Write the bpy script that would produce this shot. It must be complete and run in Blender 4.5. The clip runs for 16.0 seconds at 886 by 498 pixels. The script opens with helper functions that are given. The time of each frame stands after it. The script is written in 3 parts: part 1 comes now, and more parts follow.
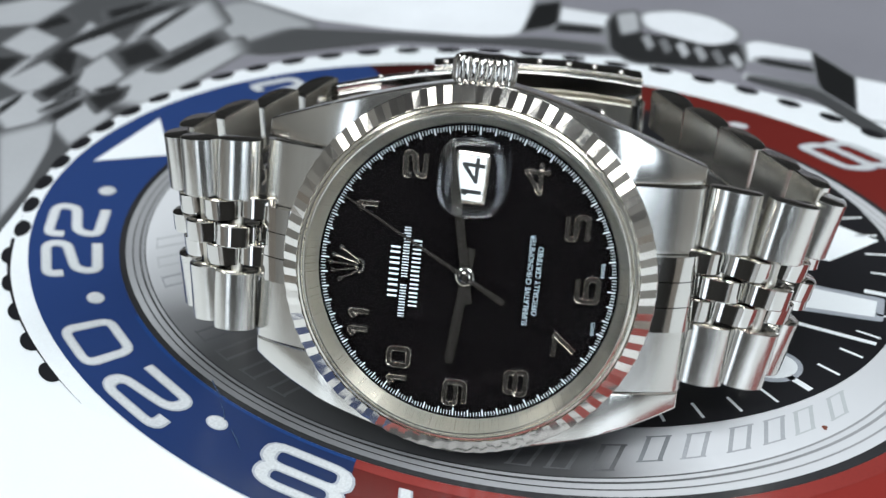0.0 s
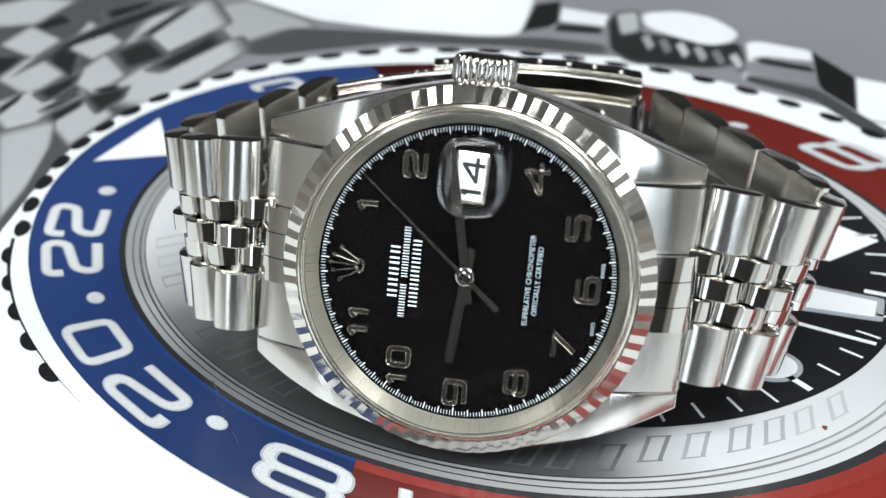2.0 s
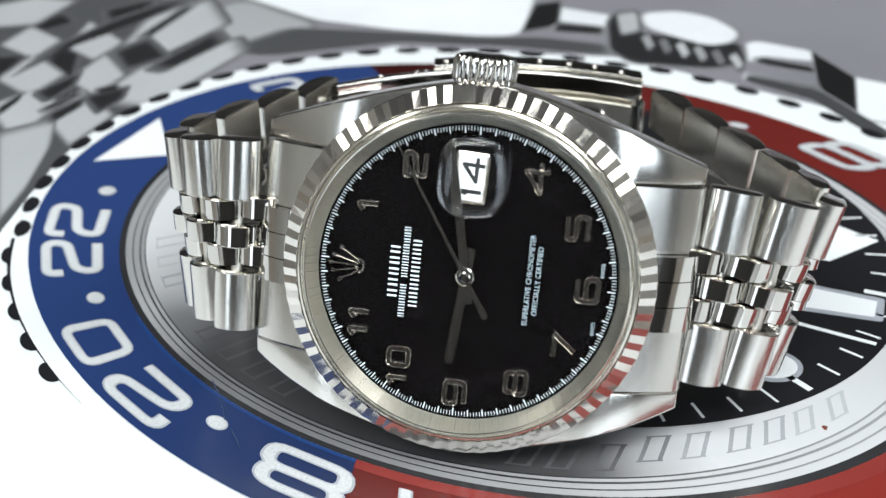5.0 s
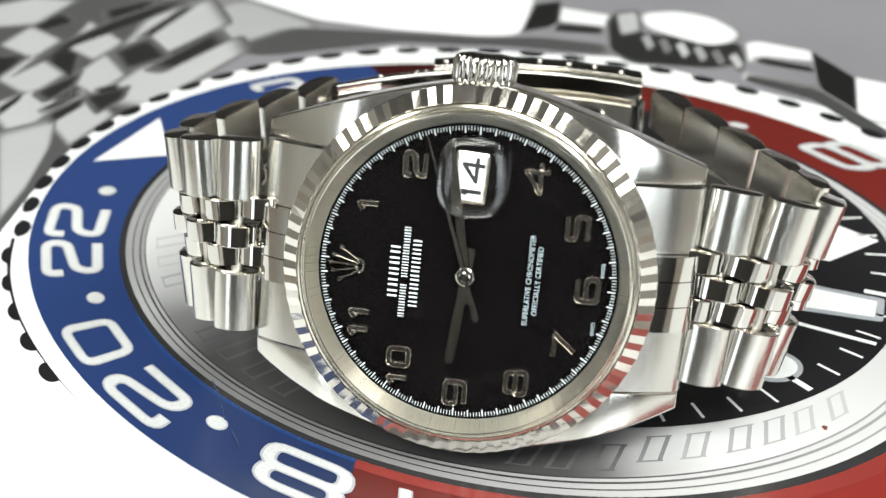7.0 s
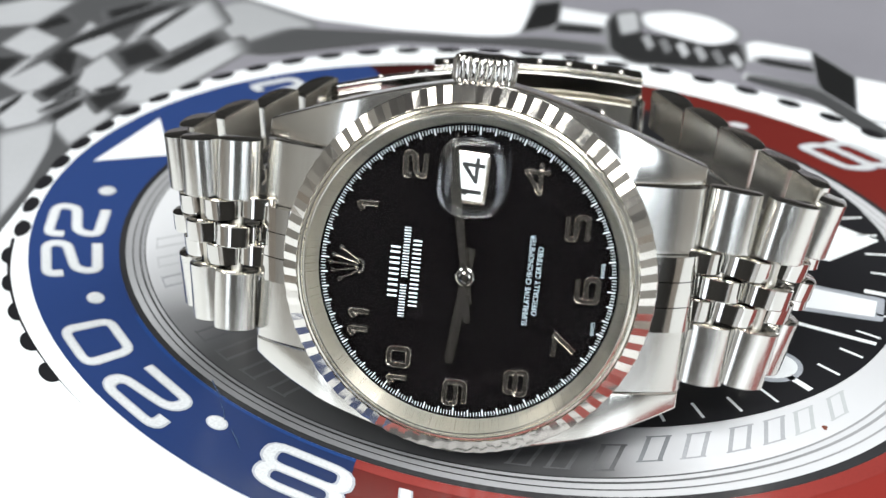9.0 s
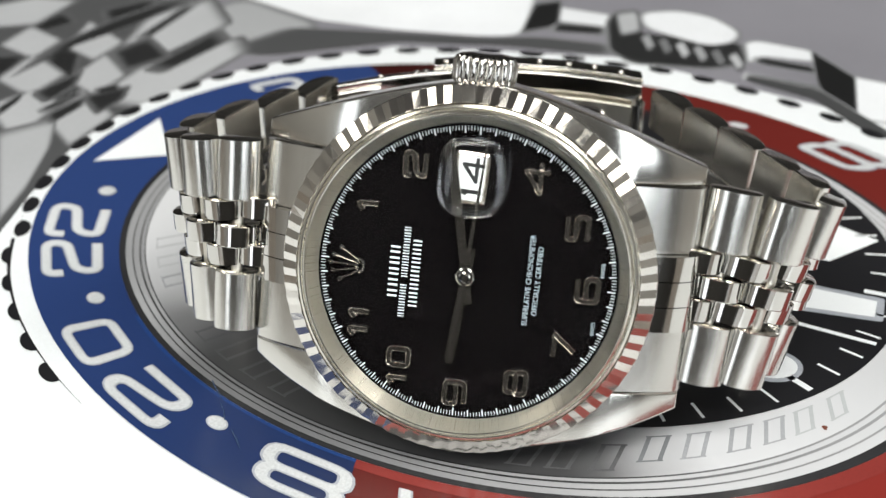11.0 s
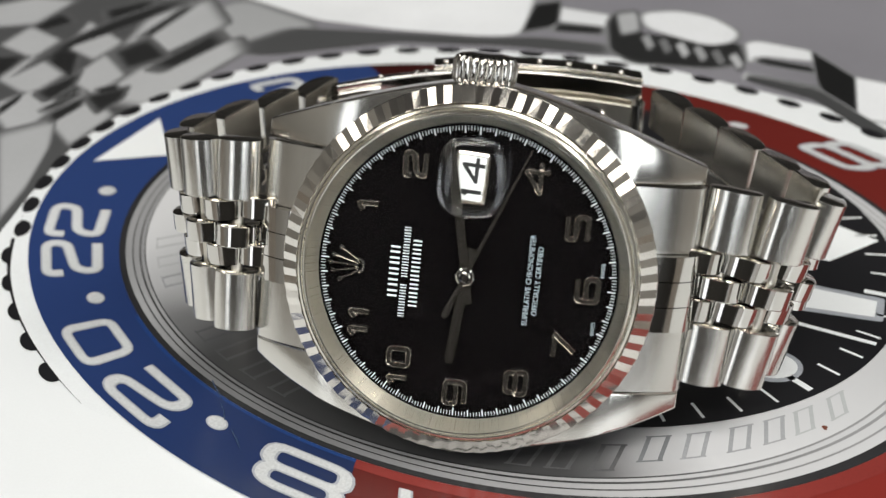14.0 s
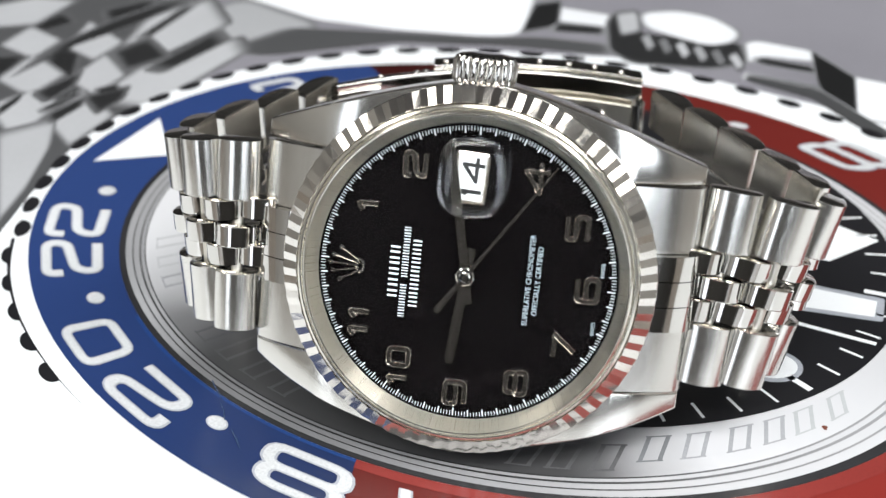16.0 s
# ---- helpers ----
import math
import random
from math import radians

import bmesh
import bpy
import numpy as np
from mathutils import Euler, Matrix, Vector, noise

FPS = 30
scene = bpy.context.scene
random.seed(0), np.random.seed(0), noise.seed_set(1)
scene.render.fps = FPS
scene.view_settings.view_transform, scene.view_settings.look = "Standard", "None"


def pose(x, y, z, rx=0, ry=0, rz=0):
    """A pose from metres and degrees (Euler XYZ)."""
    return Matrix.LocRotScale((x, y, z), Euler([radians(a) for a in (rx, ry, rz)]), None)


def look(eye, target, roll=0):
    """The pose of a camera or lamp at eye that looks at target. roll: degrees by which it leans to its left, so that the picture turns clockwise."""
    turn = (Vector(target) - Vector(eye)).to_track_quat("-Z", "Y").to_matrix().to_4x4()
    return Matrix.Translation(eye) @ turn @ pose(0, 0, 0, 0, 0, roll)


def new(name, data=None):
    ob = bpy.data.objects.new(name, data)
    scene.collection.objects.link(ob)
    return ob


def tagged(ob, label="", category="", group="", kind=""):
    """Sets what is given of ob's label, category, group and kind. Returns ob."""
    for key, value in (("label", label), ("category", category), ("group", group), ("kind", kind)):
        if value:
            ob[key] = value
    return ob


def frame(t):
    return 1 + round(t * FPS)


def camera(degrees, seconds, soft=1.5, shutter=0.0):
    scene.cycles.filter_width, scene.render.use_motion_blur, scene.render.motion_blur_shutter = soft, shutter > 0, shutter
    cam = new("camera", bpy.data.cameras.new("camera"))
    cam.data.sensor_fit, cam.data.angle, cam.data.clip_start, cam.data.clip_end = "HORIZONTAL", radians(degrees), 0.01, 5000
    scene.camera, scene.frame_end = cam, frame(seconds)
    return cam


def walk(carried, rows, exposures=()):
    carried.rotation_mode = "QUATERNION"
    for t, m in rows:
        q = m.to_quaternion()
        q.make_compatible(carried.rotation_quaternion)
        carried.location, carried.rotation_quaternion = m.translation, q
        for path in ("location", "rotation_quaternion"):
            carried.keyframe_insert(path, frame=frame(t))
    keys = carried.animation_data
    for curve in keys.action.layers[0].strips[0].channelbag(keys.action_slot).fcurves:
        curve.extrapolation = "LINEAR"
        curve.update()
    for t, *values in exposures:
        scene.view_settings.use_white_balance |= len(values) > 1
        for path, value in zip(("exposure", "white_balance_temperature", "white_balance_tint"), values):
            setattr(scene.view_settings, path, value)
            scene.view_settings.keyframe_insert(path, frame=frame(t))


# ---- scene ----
# a closed room above a table; one metre is one metre, the watch is measured in millimetres
MM = 0.001
cam = camera(36, 16.0, 1.3)
CAM = Matrix.Translation((-0.00218, -0.10361, 0.08845)) @ pose(0, 0, 0, 57)
cam.data.dof.use_dof = True
cam.data.dof.focus_distance = 0.134
cam.data.dof.aperture_fstop = 34.0
EXPOSURES = [(0.0, -0.2, 5750, 7), (0.5, -0.32, 5850, 8), (1.0, -0.02, 5950, 8), (1.5, -0.04, 5900, 7), (3.5, 0.17, 5900, 7), (4.2, -0.04, 5900, 7), (6.4, 0.1, 5950, 7), (7.0, 0.23, 6350, 6), (7.5, 0.26, 6300, 8),
             (8.0, -0.06, 6300, 8), (8.5, 0.06, 6200, 8), (9.0, 0.21, 6050, 9), (11.5, -0.15, 6350, 9), (12.5, -0.27, 6400, 10), (13.3, -0.53, 6400, 10), (14.5, -0.23, 6400, 10), (16.0, 0.13, 6100, 11)]
walk(cam, [(0.0, CAM), (16.0, CAM)], EXPOSURES)

# ---- light ----
world = bpy.data.worlds.new("world")
scene.world = world
world.use_nodes = True
world.node_tree.nodes["Background"].inputs[0].default_value = (0.75, 0.85, 1.0, 1)
world.node_tree.nodes["Background"].inputs[1].default_value = 0.05


def area_lamp(name, eye, target, sx, sy, watts, colour):
    data = bpy.data.lights.new(name, "AREA")
    data.shape, data.size, data.size_y, data.energy, data.color = "RECTANGLE", sx, sy, watts, colour
    ob = new(name, data)
    ob.matrix_world = look(eye, target)
    return ob


# unseen lamps added overhead, placed for the highlights on steel and bezel
area_lamp("unseen_ceiling_lamp", (0.30, -0.55, 1.6), (0.30, -0.55, 0), 1.2, 0.6, 22, (1.0, 0.97, 0.9))
area_lamp("unseen_ceiling_lamp", (-0.75, -1.25, 1.6), (-0.75, -1.25, 0), 1.2, 0.6, 26, (1.0, 0.97, 0.9))
area_lamp("unseen_ceiling_lamp", (-1.25, -0.15, 1.6), (-1.25, -0.15, 0), 0.5, 1.2, 15, (1.0, 0.96, 0.88))
area_lamp("unseen_ceiling_lamp", (1.25, -0.25, 1.6), (1.25, -0.25, 0), 0.3, 1.2, 17, (1.0, 0.96, 0.88))
# two unseen fill lamps added to brighten the right and left lugs
area_lamp("unseen_fill_lamp", (0.85, -1.99, 0.85), (0.85, 0, 0.45), 1.2, 1.1, 17, (0.93, 0.97, 1.0))
area_lamp("unseen_fill_lamp", (-1.5, -1.99, 0.5), (-1.5, 0, 0.3), 0.7, 1.0, 5.5, (0.95, 0.98, 1.0))


# ---- materials ----
def material(name, colour, rough=0.5, metal=0.0, coat=0.0, grain=0.0, scale=200.0, stretch=(1, 1, 1), bump=0.0, vary=0.0,
             spread=0.0, coarse=30.0):
    """Principled surface with two scales of variation: coarse mottling and fine grain."""
    m = bpy.data.materials.new(name)
    m.use_nodes = True
    nt = m.node_tree
    b = nt.nodes["Principled BSDF"]
    b.inputs["Base Color"].default_value = (*colour, 1)
    b.inputs["Roughness"].default_value = rough
    b.inputs["Metallic"].default_value = metal
    b.inputs["Coat Weight"].default_value = coat
    b.inputs["Coat Roughness"].default_value = 0.12
    co = nt.nodes.new("ShaderNodeTexCoord")
    mp = nt.nodes.new("ShaderNodeMapping")
    mp.inputs["Scale"].default_value = stretch
    nt.links.new(co.outputs["Object"], mp.inputs["Vector"])
    fine = nt.nodes.new("ShaderNodeTexNoise")
    fine.inputs["Scale"].default_value = scale
    fine.inputs["Detail"].default_value = 4
    nt.links.new(mp.outputs["Vector"], fine.inputs["Vector"])
    big = nt.nodes.new("ShaderNodeTexNoise")
    big.inputs["Scale"].default_value = coarse
    big.inputs["Detail"].default_value = 3
    nt.links.new(co.outputs["Object"], big.inputs["Vector"])
    both = nt.nodes.new("ShaderNodeMix")
    both.inputs[0].default_value = 0.5
    nt.links.new(fine.outputs["Fac"], both.inputs[2])
    nt.links.new(big.outputs["Fac"], both.inputs[3])
    if vary:
        ramp = nt.nodes.new("ShaderNodeMapRange")
        ramp.inputs["From Min"].default_value, ramp.inputs["From Max"].default_value = 0.3, 0.7
        ramp.inputs["To Min"].default_value, ramp.inputs["To Max"].default_value = 1 - vary, 1 + vary
        nt.links.new(both.outputs[0], ramp.inputs["Value"])
        mul = nt.nodes.new("ShaderNodeVectorMath")
        mul.operation = "SCALE"
        mul.inputs[0].default_value = colour
        nt.links.new(ramp.outputs[0], mul.inputs["Scale"])
        nt.links.new(mul.outputs[0], b.inputs["Base Color"])
    if spread:
        rr = nt.nodes.new("ShaderNodeMapRange")
        rr.inputs["From Min"].default_value, rr.inputs["From Max"].default_value = 0.3, 0.7
        rr.inputs["To Min"].default_value, rr.inputs["To Max"].default_value = max(0.01, rough - spread), rough + spread
        nt.links.new(both.outputs[0], rr.inputs["Value"])
        nt.links.new(rr.outputs[0], b.inputs["Roughness"])
    if bump:
        bp = nt.nodes.new("ShaderNodeBump")
        bp.inputs["Strength"].default_value = bump
        bp.inputs["Distance"].default_value = 0.00002
        nt.links.new(fine.outputs["Fac"], bp.inputs["Height"])
        nt.links.new(bp.outputs[0], b.inputs["Normal"])
    return m


STEEL = (0.71, 0.69, 0.645)
brushed = material("brushed_steel", STEEL, 0.21, 1.0, scale=900, stretch=(16, 0.35, 16), bump=0.22, vary=0.06, spread=0.06, coarse=90)
brushed_case = material("brushed_case_steel", STEEL, 0.165, 1.0, scale=800, stretch=(0.25, 20, 0.25), bump=0.10, vary=0.04, spread=0.04, coarse=120)
polished = material("polished_steel", (0.66, 0.64, 0.60), 0.07, 1.0, scale=500, bump=0.03, vary=0.03, spread=0.03, coarse=150)
white_gold = material("white_gold", (0.74, 0.71, 0.66), 0.11, 1.0, scale=600, bump=0.02, vary=0.03, spread=0.03, coarse=150)
satin = material("satin_steel", (0.66, 0.63, 0.56), 0.34, 1.0, scale=900, stretch=(1, 1, 0.2), bump=0.15, vary=0.06, spread=0.05, coarse=100)


def radial_brush(m, density):
    """Fine brush lines that run from the centre outwards."""
    nt = m.node_tree
    b = nt.nodes["Principled BSDF"]
    co = nt.nodes.new("ShaderNodeTexCoord")
    grad = nt.nodes.new("ShaderNodeTexGradient")
    grad.gradient_type = "RADIAL"
    mul = nt.nodes.new("ShaderNodeMath")
    mul.operation = "MULTIPLY"
    mul.inputs[1].default_value = density
    lines = nt.nodes.new("ShaderNodeTexNoise")
    lines.noise_dimensions = "1D"
    lines.inputs["Scale"].default_value = 1.0
    lines.inputs["Detail"].default_value = 3
    rr = nt.nodes.new("ShaderNodeMapRange")
    rr.inputs["From Min"].default_value, rr.inputs["From Max"].default_value = 0.3, 0.7
    rr.inputs["To Min"].default_value, rr.inputs["To Max"].default_value = 0.27, 0.32
    nt.links.new(co.outputs["Object"], grad.inputs["Vector"])
    nt.links.new(grad.outputs["Fac"], mul.inputs[0])
    nt.links.new(mul.outputs[0], lines.inputs["W"])
    nt.links.new(lines.outputs["Fac"], rr.inputs["Value"])
    nt.links.new(rr.outputs[0], b.inputs["Roughness"])
    return m


ring_steel = material("ring_white_gold", (0.74, 0.71, 0.63), 0.2, 1.0, scale=700, vary=0.04, spread=0.05)
flange_steel = radial_brush(material("flange_steel", (0.50, 0.475, 0.41), 0.28, 1.0), 2200)
dial_black = material("black_lacquer", (0.0025, 0.002, 0.0022), 0.14, 0.0, 0.0, scale=700, vary=0.2, spread=0.03, coarse=60)
dial_black.node_tree.nodes["Principled BSDF"].inputs["Specular IOR Level"].default_value = 0.25
dial_print = material("pale_dial_print", (0.36, 0.42, 0.46), 0.5, scale=900, vary=0.08)
dial_white = material("white_dial_print", (0.62, 0.66, 0.68), 0.5, scale=900, vary=0.05)
date_white = material("date_disc_white", (0.85, 0.86, 0.84), 0.5, scale=900, vary=0.03)
date_black = material("date_print_black", (0.006, 0.006, 0.006), 0.5, scale=900, vary=0.1)
numeral_metal = material("numeral_white_gold", (0.62, 0.58, 0.53), 0.10, 1.0, scale=800, vary=0.04, spread=0.03)


def paper_ink(name, colour, vary=0.06, rough=0.36, coat=0.08):
    return material(name, colour, rough, 0.0, coat, scale=3500, bump=0.05, vary=vary, spread=0.06, coarse=45)


page_white = paper_ink("paper_white", (0.785, 0.81, 0.83), 0.02)
ink_white = paper_ink("ink_bright_white", (0.82, 0.845, 0.86), 0.03)
ink_pale = paper_ink("ink_pale_grey", (0.46, 0.48, 0.49), 0.08)
ink_mid = paper_ink("ink_mid_grey", (0.19, 0.20, 0.21), 0.12)
ink_letter_faint = paper_ink("ink_letter_faint_grey", (0.50, 0.51, 0.525), 0.1)
# ink for the glints painted on the page
ink_glint = paper_ink("ink_glint_blue", (0.05, 0.08, 0.16), 0.3, 0.25, 0.4)
ink_letter = paper_ink("ink_letter_grey", (0.36, 0.37, 0.39), 0.15)
ink_letter_dark = paper_ink("ink_letter_dark_grey", (0.10, 0.10, 0.105), 0.2)
ink_dark = paper_ink("ink_dark_grey", (0.026, 0.026, 0.028), 0.25)
ink_black = paper_ink("ink_black", (0.012, 0.012, 0.014), 0.15)
ink_blue_light = paper_ink("ink_light_blue", (0.016, 0.05, 0.18), 0.12)
rust = material("rust_brown", (0.16, 0.05, 0.03), 0.8, scale=4000, vary=0.3)
ink_red_light = paper_ink("ink_light_red", (0.21, 0.03, 0.025), 0.12)
ink_bezel_rim = paper_ink("ink_bezel_rim_white", (0.775, 0.80, 0.82), 0.05)
ink_numeral = paper_ink("ink_numeral_white", (0.55, 0.565, 0.575), 0.22)
# white of the coin edge, dimmed in colour for the weaker light there
ink_rim = paper_ink("ink_rim_dimmed_white", (0.50, 0.51, 0.53), 0.10)
ink_backdrop = paper_ink("ink_backdrop_grey", (0.225, 0.22, 0.245), 0.12)
ink_silver = paper_ink("ink_silver", (0.36, 0.38, 0.42), 0.2)


def ring_tone(name, cx, cy, stops, tint=(1.0, 1.01, 1.04)):
    """A printed tone that runs round the ring: (degrees, grey) rows."""
    m = paper_ink(name, (0.5, 0.5, 0.5), 0.06)
    nt = m.node_tree
    co = nt.nodes.new("ShaderNodeTexCoord")
    mp = nt.nodes.new("ShaderNodeMapping")
    mp.inputs["Location"].default_value = (-cx * MM, -cy * MM, 0)
    grad = nt.nodes.new("ShaderNodeTexGradient")
    grad.gradient_type = "RADIAL"
    ramp = nt.nodes.new("ShaderNodeValToRGB")
    nt.links.new(co.outputs["Object"], mp.inputs["Vector"])
    nt.links.new(mp.outputs["Vector"], grad.inputs["Vector"])
    nt.links.new(grad.outputs["Fac"], ramp.inputs["Fac"])
    rows = sorted(((th / 360 + 0.5) % 1.0, g) for th, g in stops)
    el = ramp.color_ramp.elements
    while len(el) < len(rows):
        el.new(0.5)
    for e, (pos, g) in zip(el, rows):
        e.position, e.color = pos, (g * tint[0], g * tint[1], g * tint[2], 1)
    nt.links.new(ramp.outputs[0], nt.nodes["Principled BSDF"].inputs["Base Color"])
    return m


flange_tone = ring_tone("printed_flange_tone", 9, 33.5, ((-179, 0.62), (-168, 0.5), (-160, 0.2), (-148, 0.075), (-120, 0.05), (-97, 0.05), (-89, 0.06), (-84, 0.12), (-78, 0.38), (-69, 0.62), (-45, 0.62), (-10, 0.5), (60, 0.4), (150, 0.6), (178, 0.62)))
blue_tone = ring_tone("printed_blue_tone", 8, 31, ((105, 1.1), (150, 1.15), (179, 1.05), (-179, 1.05), (-155, 0.95), (-138, 0.78), (-124, 0.6), (-112, 0.5)), (0.019, 0.041, 0.142))
# printed red; its 105 degree stop is darkened to paint in shade
red_shade_tone = ring_tone("printed_red_and_shade", 8, 31, ((-118, 0.75), (-100, 1.0), (-75, 1.6), (-50, 1.7), (-25, 1.3), (20, 1.1), (60, 0.9), (105, 0.25)), (0.125, 0.014, 0.011))
edge_tone = ring_tone("printed_edge_tone", 8, 32, ((-179, 0.30), (-165, 0.42), (-150, 0.22), (-130, 0.16), (-110, 0.22), (-90, 0.34), (-70, 0.52), (-40, 0.6), (0, 0.5), (60, 0.5), (120, 0.4), (150, 0.3), (178, 0.30)))
line_tone = ring_tone("printed_line_tone", 8, 33, ((-179, 0.10), (-160, 0.03), (-130, 0.018), (-95, 0.02), (-80, 0.07), (-65, 0.2), (-50, 0.3), (-20, 0.34), (60, 0.2), (150, 0.15), (178, 0.10)))
wood = material("table_wood", (0.13, 0.11, 0.09), 0.45, scale=60, stretch=(1, 9, 1), bump=0.2, vary=0.3, spread=0.1, coarse=4)
plaster = material("plaster", (0.30, 0.29, 0.27), 0.8, scale=80, bump=0.2, vary=0.06, coarse=2)
# unseen north and south walls, near-black to keep dial and link reflections dark
plaster_dark = material("unseen_dark_wall", (0.022, 0.02, 0.018), 0.6, scale=80, bump=0.2, vary=0.2, coarse=2)
ceiling_paint = material("ceiling_paint", (0.32, 0.31, 0.30), 0.85, scale=80, vary=0.05, coarse=2)
carpet = material("carpet", (0.09, 0.08, 0.08), 0.95, scale=300, bump=0.5, vary=0.25, coarse=6)


def glass(name, ior):
    m = bpy.data.materials.new(name)
    m.use_nodes = True
    b = m.node_tree.nodes["Principled BSDF"]
    b.inputs["Base Color"].default_value = (0.98, 0.99, 0.99, 1)
    b.inputs["Roughness"].default_value = 0.0
    b.inputs["Transmission Weight"].default_value = 1.0
    b.inputs["IOR"].default_value = ior
    return m


sapphire = glass("sapphire_glass", 1.22)


# ---- building helpers ----
def mesh_of(name, verts, faces, smooth=None):
    """A mesh from millimetres; edges sharper than smooth degrees stay sharp."""
    bm = bmesh.new()
    vs = [bm.verts.new((x * MM, y * MM, z * MM)) for x, y, z in verts]
    for f in faces:
        try:
            bm.faces.new([vs[i] for i in f])
        except ValueError:
            pass
    bmesh.ops.recalc_face_normals(bm, faces=bm.faces)
    return bm_mesh(name, bm, smooth)


def bm_mesh(name, bm, smooth=None):
    if smooth:
        for f in bm.faces:
            f.smooth = True
        for e in bm.edges:
            e.smooth = len(e.link_faces) == 2 and e.calc_face_angle(0) < radians(smooth)
    me = bpy.data.meshes.new(name)
    bm.to_mesh(me)
    bm.free()
    return me


def part(name, me, mat, parent, label="", m=None):
    ob = new(name, me)
    if mat and not me.materials:
        me.materials.append(mat)
    ob.parent = parent
    if m is not None:
        ob.matrix_basis = m
    if label:
        ob["label"] = label
    return ob


def lathe(profile, n=144, closed=False, wave=None):
    """Verts and faces of a turned form; profile of (r, z). wave(i, k) may move the ring i's point k."""
    verts, faces = [], []
    for k, (r, z) in enumerate(profile):
        for i in range(n):
            a = 2 * math.pi * i / n
            rr, zz = wave(i, k, r, z) if wave else (r, z)
            verts.append((rr * math.cos(a), rr * math.sin(a), zz))
    rows = len(profile)
    for k in range(rows if closed else rows - 1):
        for i in range(n):
            j, k2 = (i + 1) % n, (k + 1) % rows
            faces.append((k * n + i, k * n + j, k2 * n + j, k2 * n + i))
    return verts, faces


def disc(r, z, n=144):
    return [(r * math.cos(2 * math.pi * i / n), r * math.sin(2 * math.pi * i / n), z) for i in range(n)], [tuple(range(n))]


def rounded(points, radius, steps=4, closed=False):
    """Rounds the corners of a polyline in the plane."""
    out, n = [], len(points)
    for i, p in enumerate(points):
        if not closed and i in (0, n - 1):
            out.append(Vector(p))
            continue
        p, a, b = Vector(p), Vector(points[i - 1]), Vector(points[(i + 1) % n])
        r = min(radius, (a - p).length * 0.49, (b - p).length * 0.49)
        p0, p1 = p + (a - p).normalized() * r, p + (b - p).normalized() * r
        for s in range(steps + 1):
            u = s / steps
            out.append(p0 * (1 - u) ** 2 + p * 2 * u * (1 - u) + p1 * u * u)
    return out


def ribbon(points, width, closed=False, profile=None, place=None):
    """Sweeps a flat or raised band along a polyline. profile: (offset from -0.5 to 0.5, height) rows."""
    profile = profile or [(-0.5, 0), (0.5, 0)]
    pts = [Vector(p) for p in points]
    n = len(pts)
    verts, faces = [], []
    for i, p in enumerate(pts):
        a = pts[i - 1] if i or closed else p
        b = pts[(i + 1) % n] if i < n - 1 or closed else p
        d0 = (p - a).normalized() if (p - a).length > 1e-9 else None
        d1 = (b - p).normalized() if (b - p).length > 1e-9 else None
        d0, d1 = d0 or d1, d1 or d0
        mid = (d0 + d1).normalized()
        normal = Vector((-mid.y, mid.x))
        stretch = min(1.6, 1 / max(0.4, mid.dot(d1)))
        for off, h in profile:
            q = p + normal * off * width * stretch
            verts.append((q.x, q.y, h + i * 0.0006))
    k = len(profile)
    for i in range(n if closed else n - 1):
        j = (i + 1) % n
        for c in range(k - 1):
            faces.append((i * k + c, i * k + c + 1, j * k + c + 1, j * k + c))
    if not closed and k > 2:
        faces.append(tuple(range(k)))
        faces.append(tuple((n - 1) * k + c for c in range(k))[::-1])
    if place:
        verts = [place(*v) for v in verts]
    return verts, faces


def joined(pieces):
    verts, faces = [], []
    for v, f in pieces:
        o = len(verts)
        verts += v
        faces += [tuple(i + o for i in g) for g in f]
    return verts, faces


GLYPHS = {
    "0": [([(0, 0), (1, 0), (1, 1), (0, 1)], True)],
    "1": [([(0.1, 0.72), (0.5, 1), (0.5, 0)], False)],
    "2": [([(0, 0.68), (0, 1), (1, 1), (1, 0.58), (0.08, 0.42), (0.0, 0), (1, 0)], False)],
    "4": [([(0.72, 0), (0.72, 1), (0, 0.36), (1.05, 0.36)], False)],
    "5": [([(0.95, 1), (0, 1), (0, 0.56), (1, 0.56), (1, 0), (0, 0)], False)],
    "6": [([(0.92, 1), (0, 1), (0, 0), (1, 0), (1, 0.56), (0.05, 0.56)], False)],
    "7": [([(0, 1), (1, 1), (0.3, 0)], False)],
    "8": [([(0, 0), (1, 0), (1, 0.52), (0, 0.52)], True), ([(0.05, 0.52), (0.95, 0.52), (0.95, 1), (0.05, 1)], True)],
    "9": [([(0.08, 0), (1, 0), (1, 1), (0, 1), (0, 0.44), (0.95, 0.44)], False)],
}

# ---- room and table ----
def box_mesh(name, x0, y0, z0, x1, y1, z1, bevel=0.0):
    bm = bmesh.new()
    bmesh.ops.create_cube(bm, size=1)
    for v in bm.verts:
        v.co = Vector(((x0 + x1) / 2 + v.co.x * (x1 - x0), (y0 + y1) / 2 + v.co.y * (y1 - y0), (z0 + z1) / 2 + v.co.z * (z1 - z0)))
    if bevel:
        bmesh.ops.bevel(bm, geom=bm.edges[:], offset=bevel, segments=2, affect="EDGES")
    return bm_mesh(name, bm)


def structure(name, me, mat, label):
    ob = new(name, me)
    me.materials.append(mat)
    return tagged(ob, label, name.split("_")[0], kind="structure")


structure("floor", box_mesh("floor", -2, -2, -0.85, 2, 2, -0.75), carpet, "dark grey carpet floor of a closed room")
structure("ceiling", box_mesh("ceiling", -2, -2, 1.75, 2, 2, 1.85), ceiling_paint, "plain grey painted room ceiling")
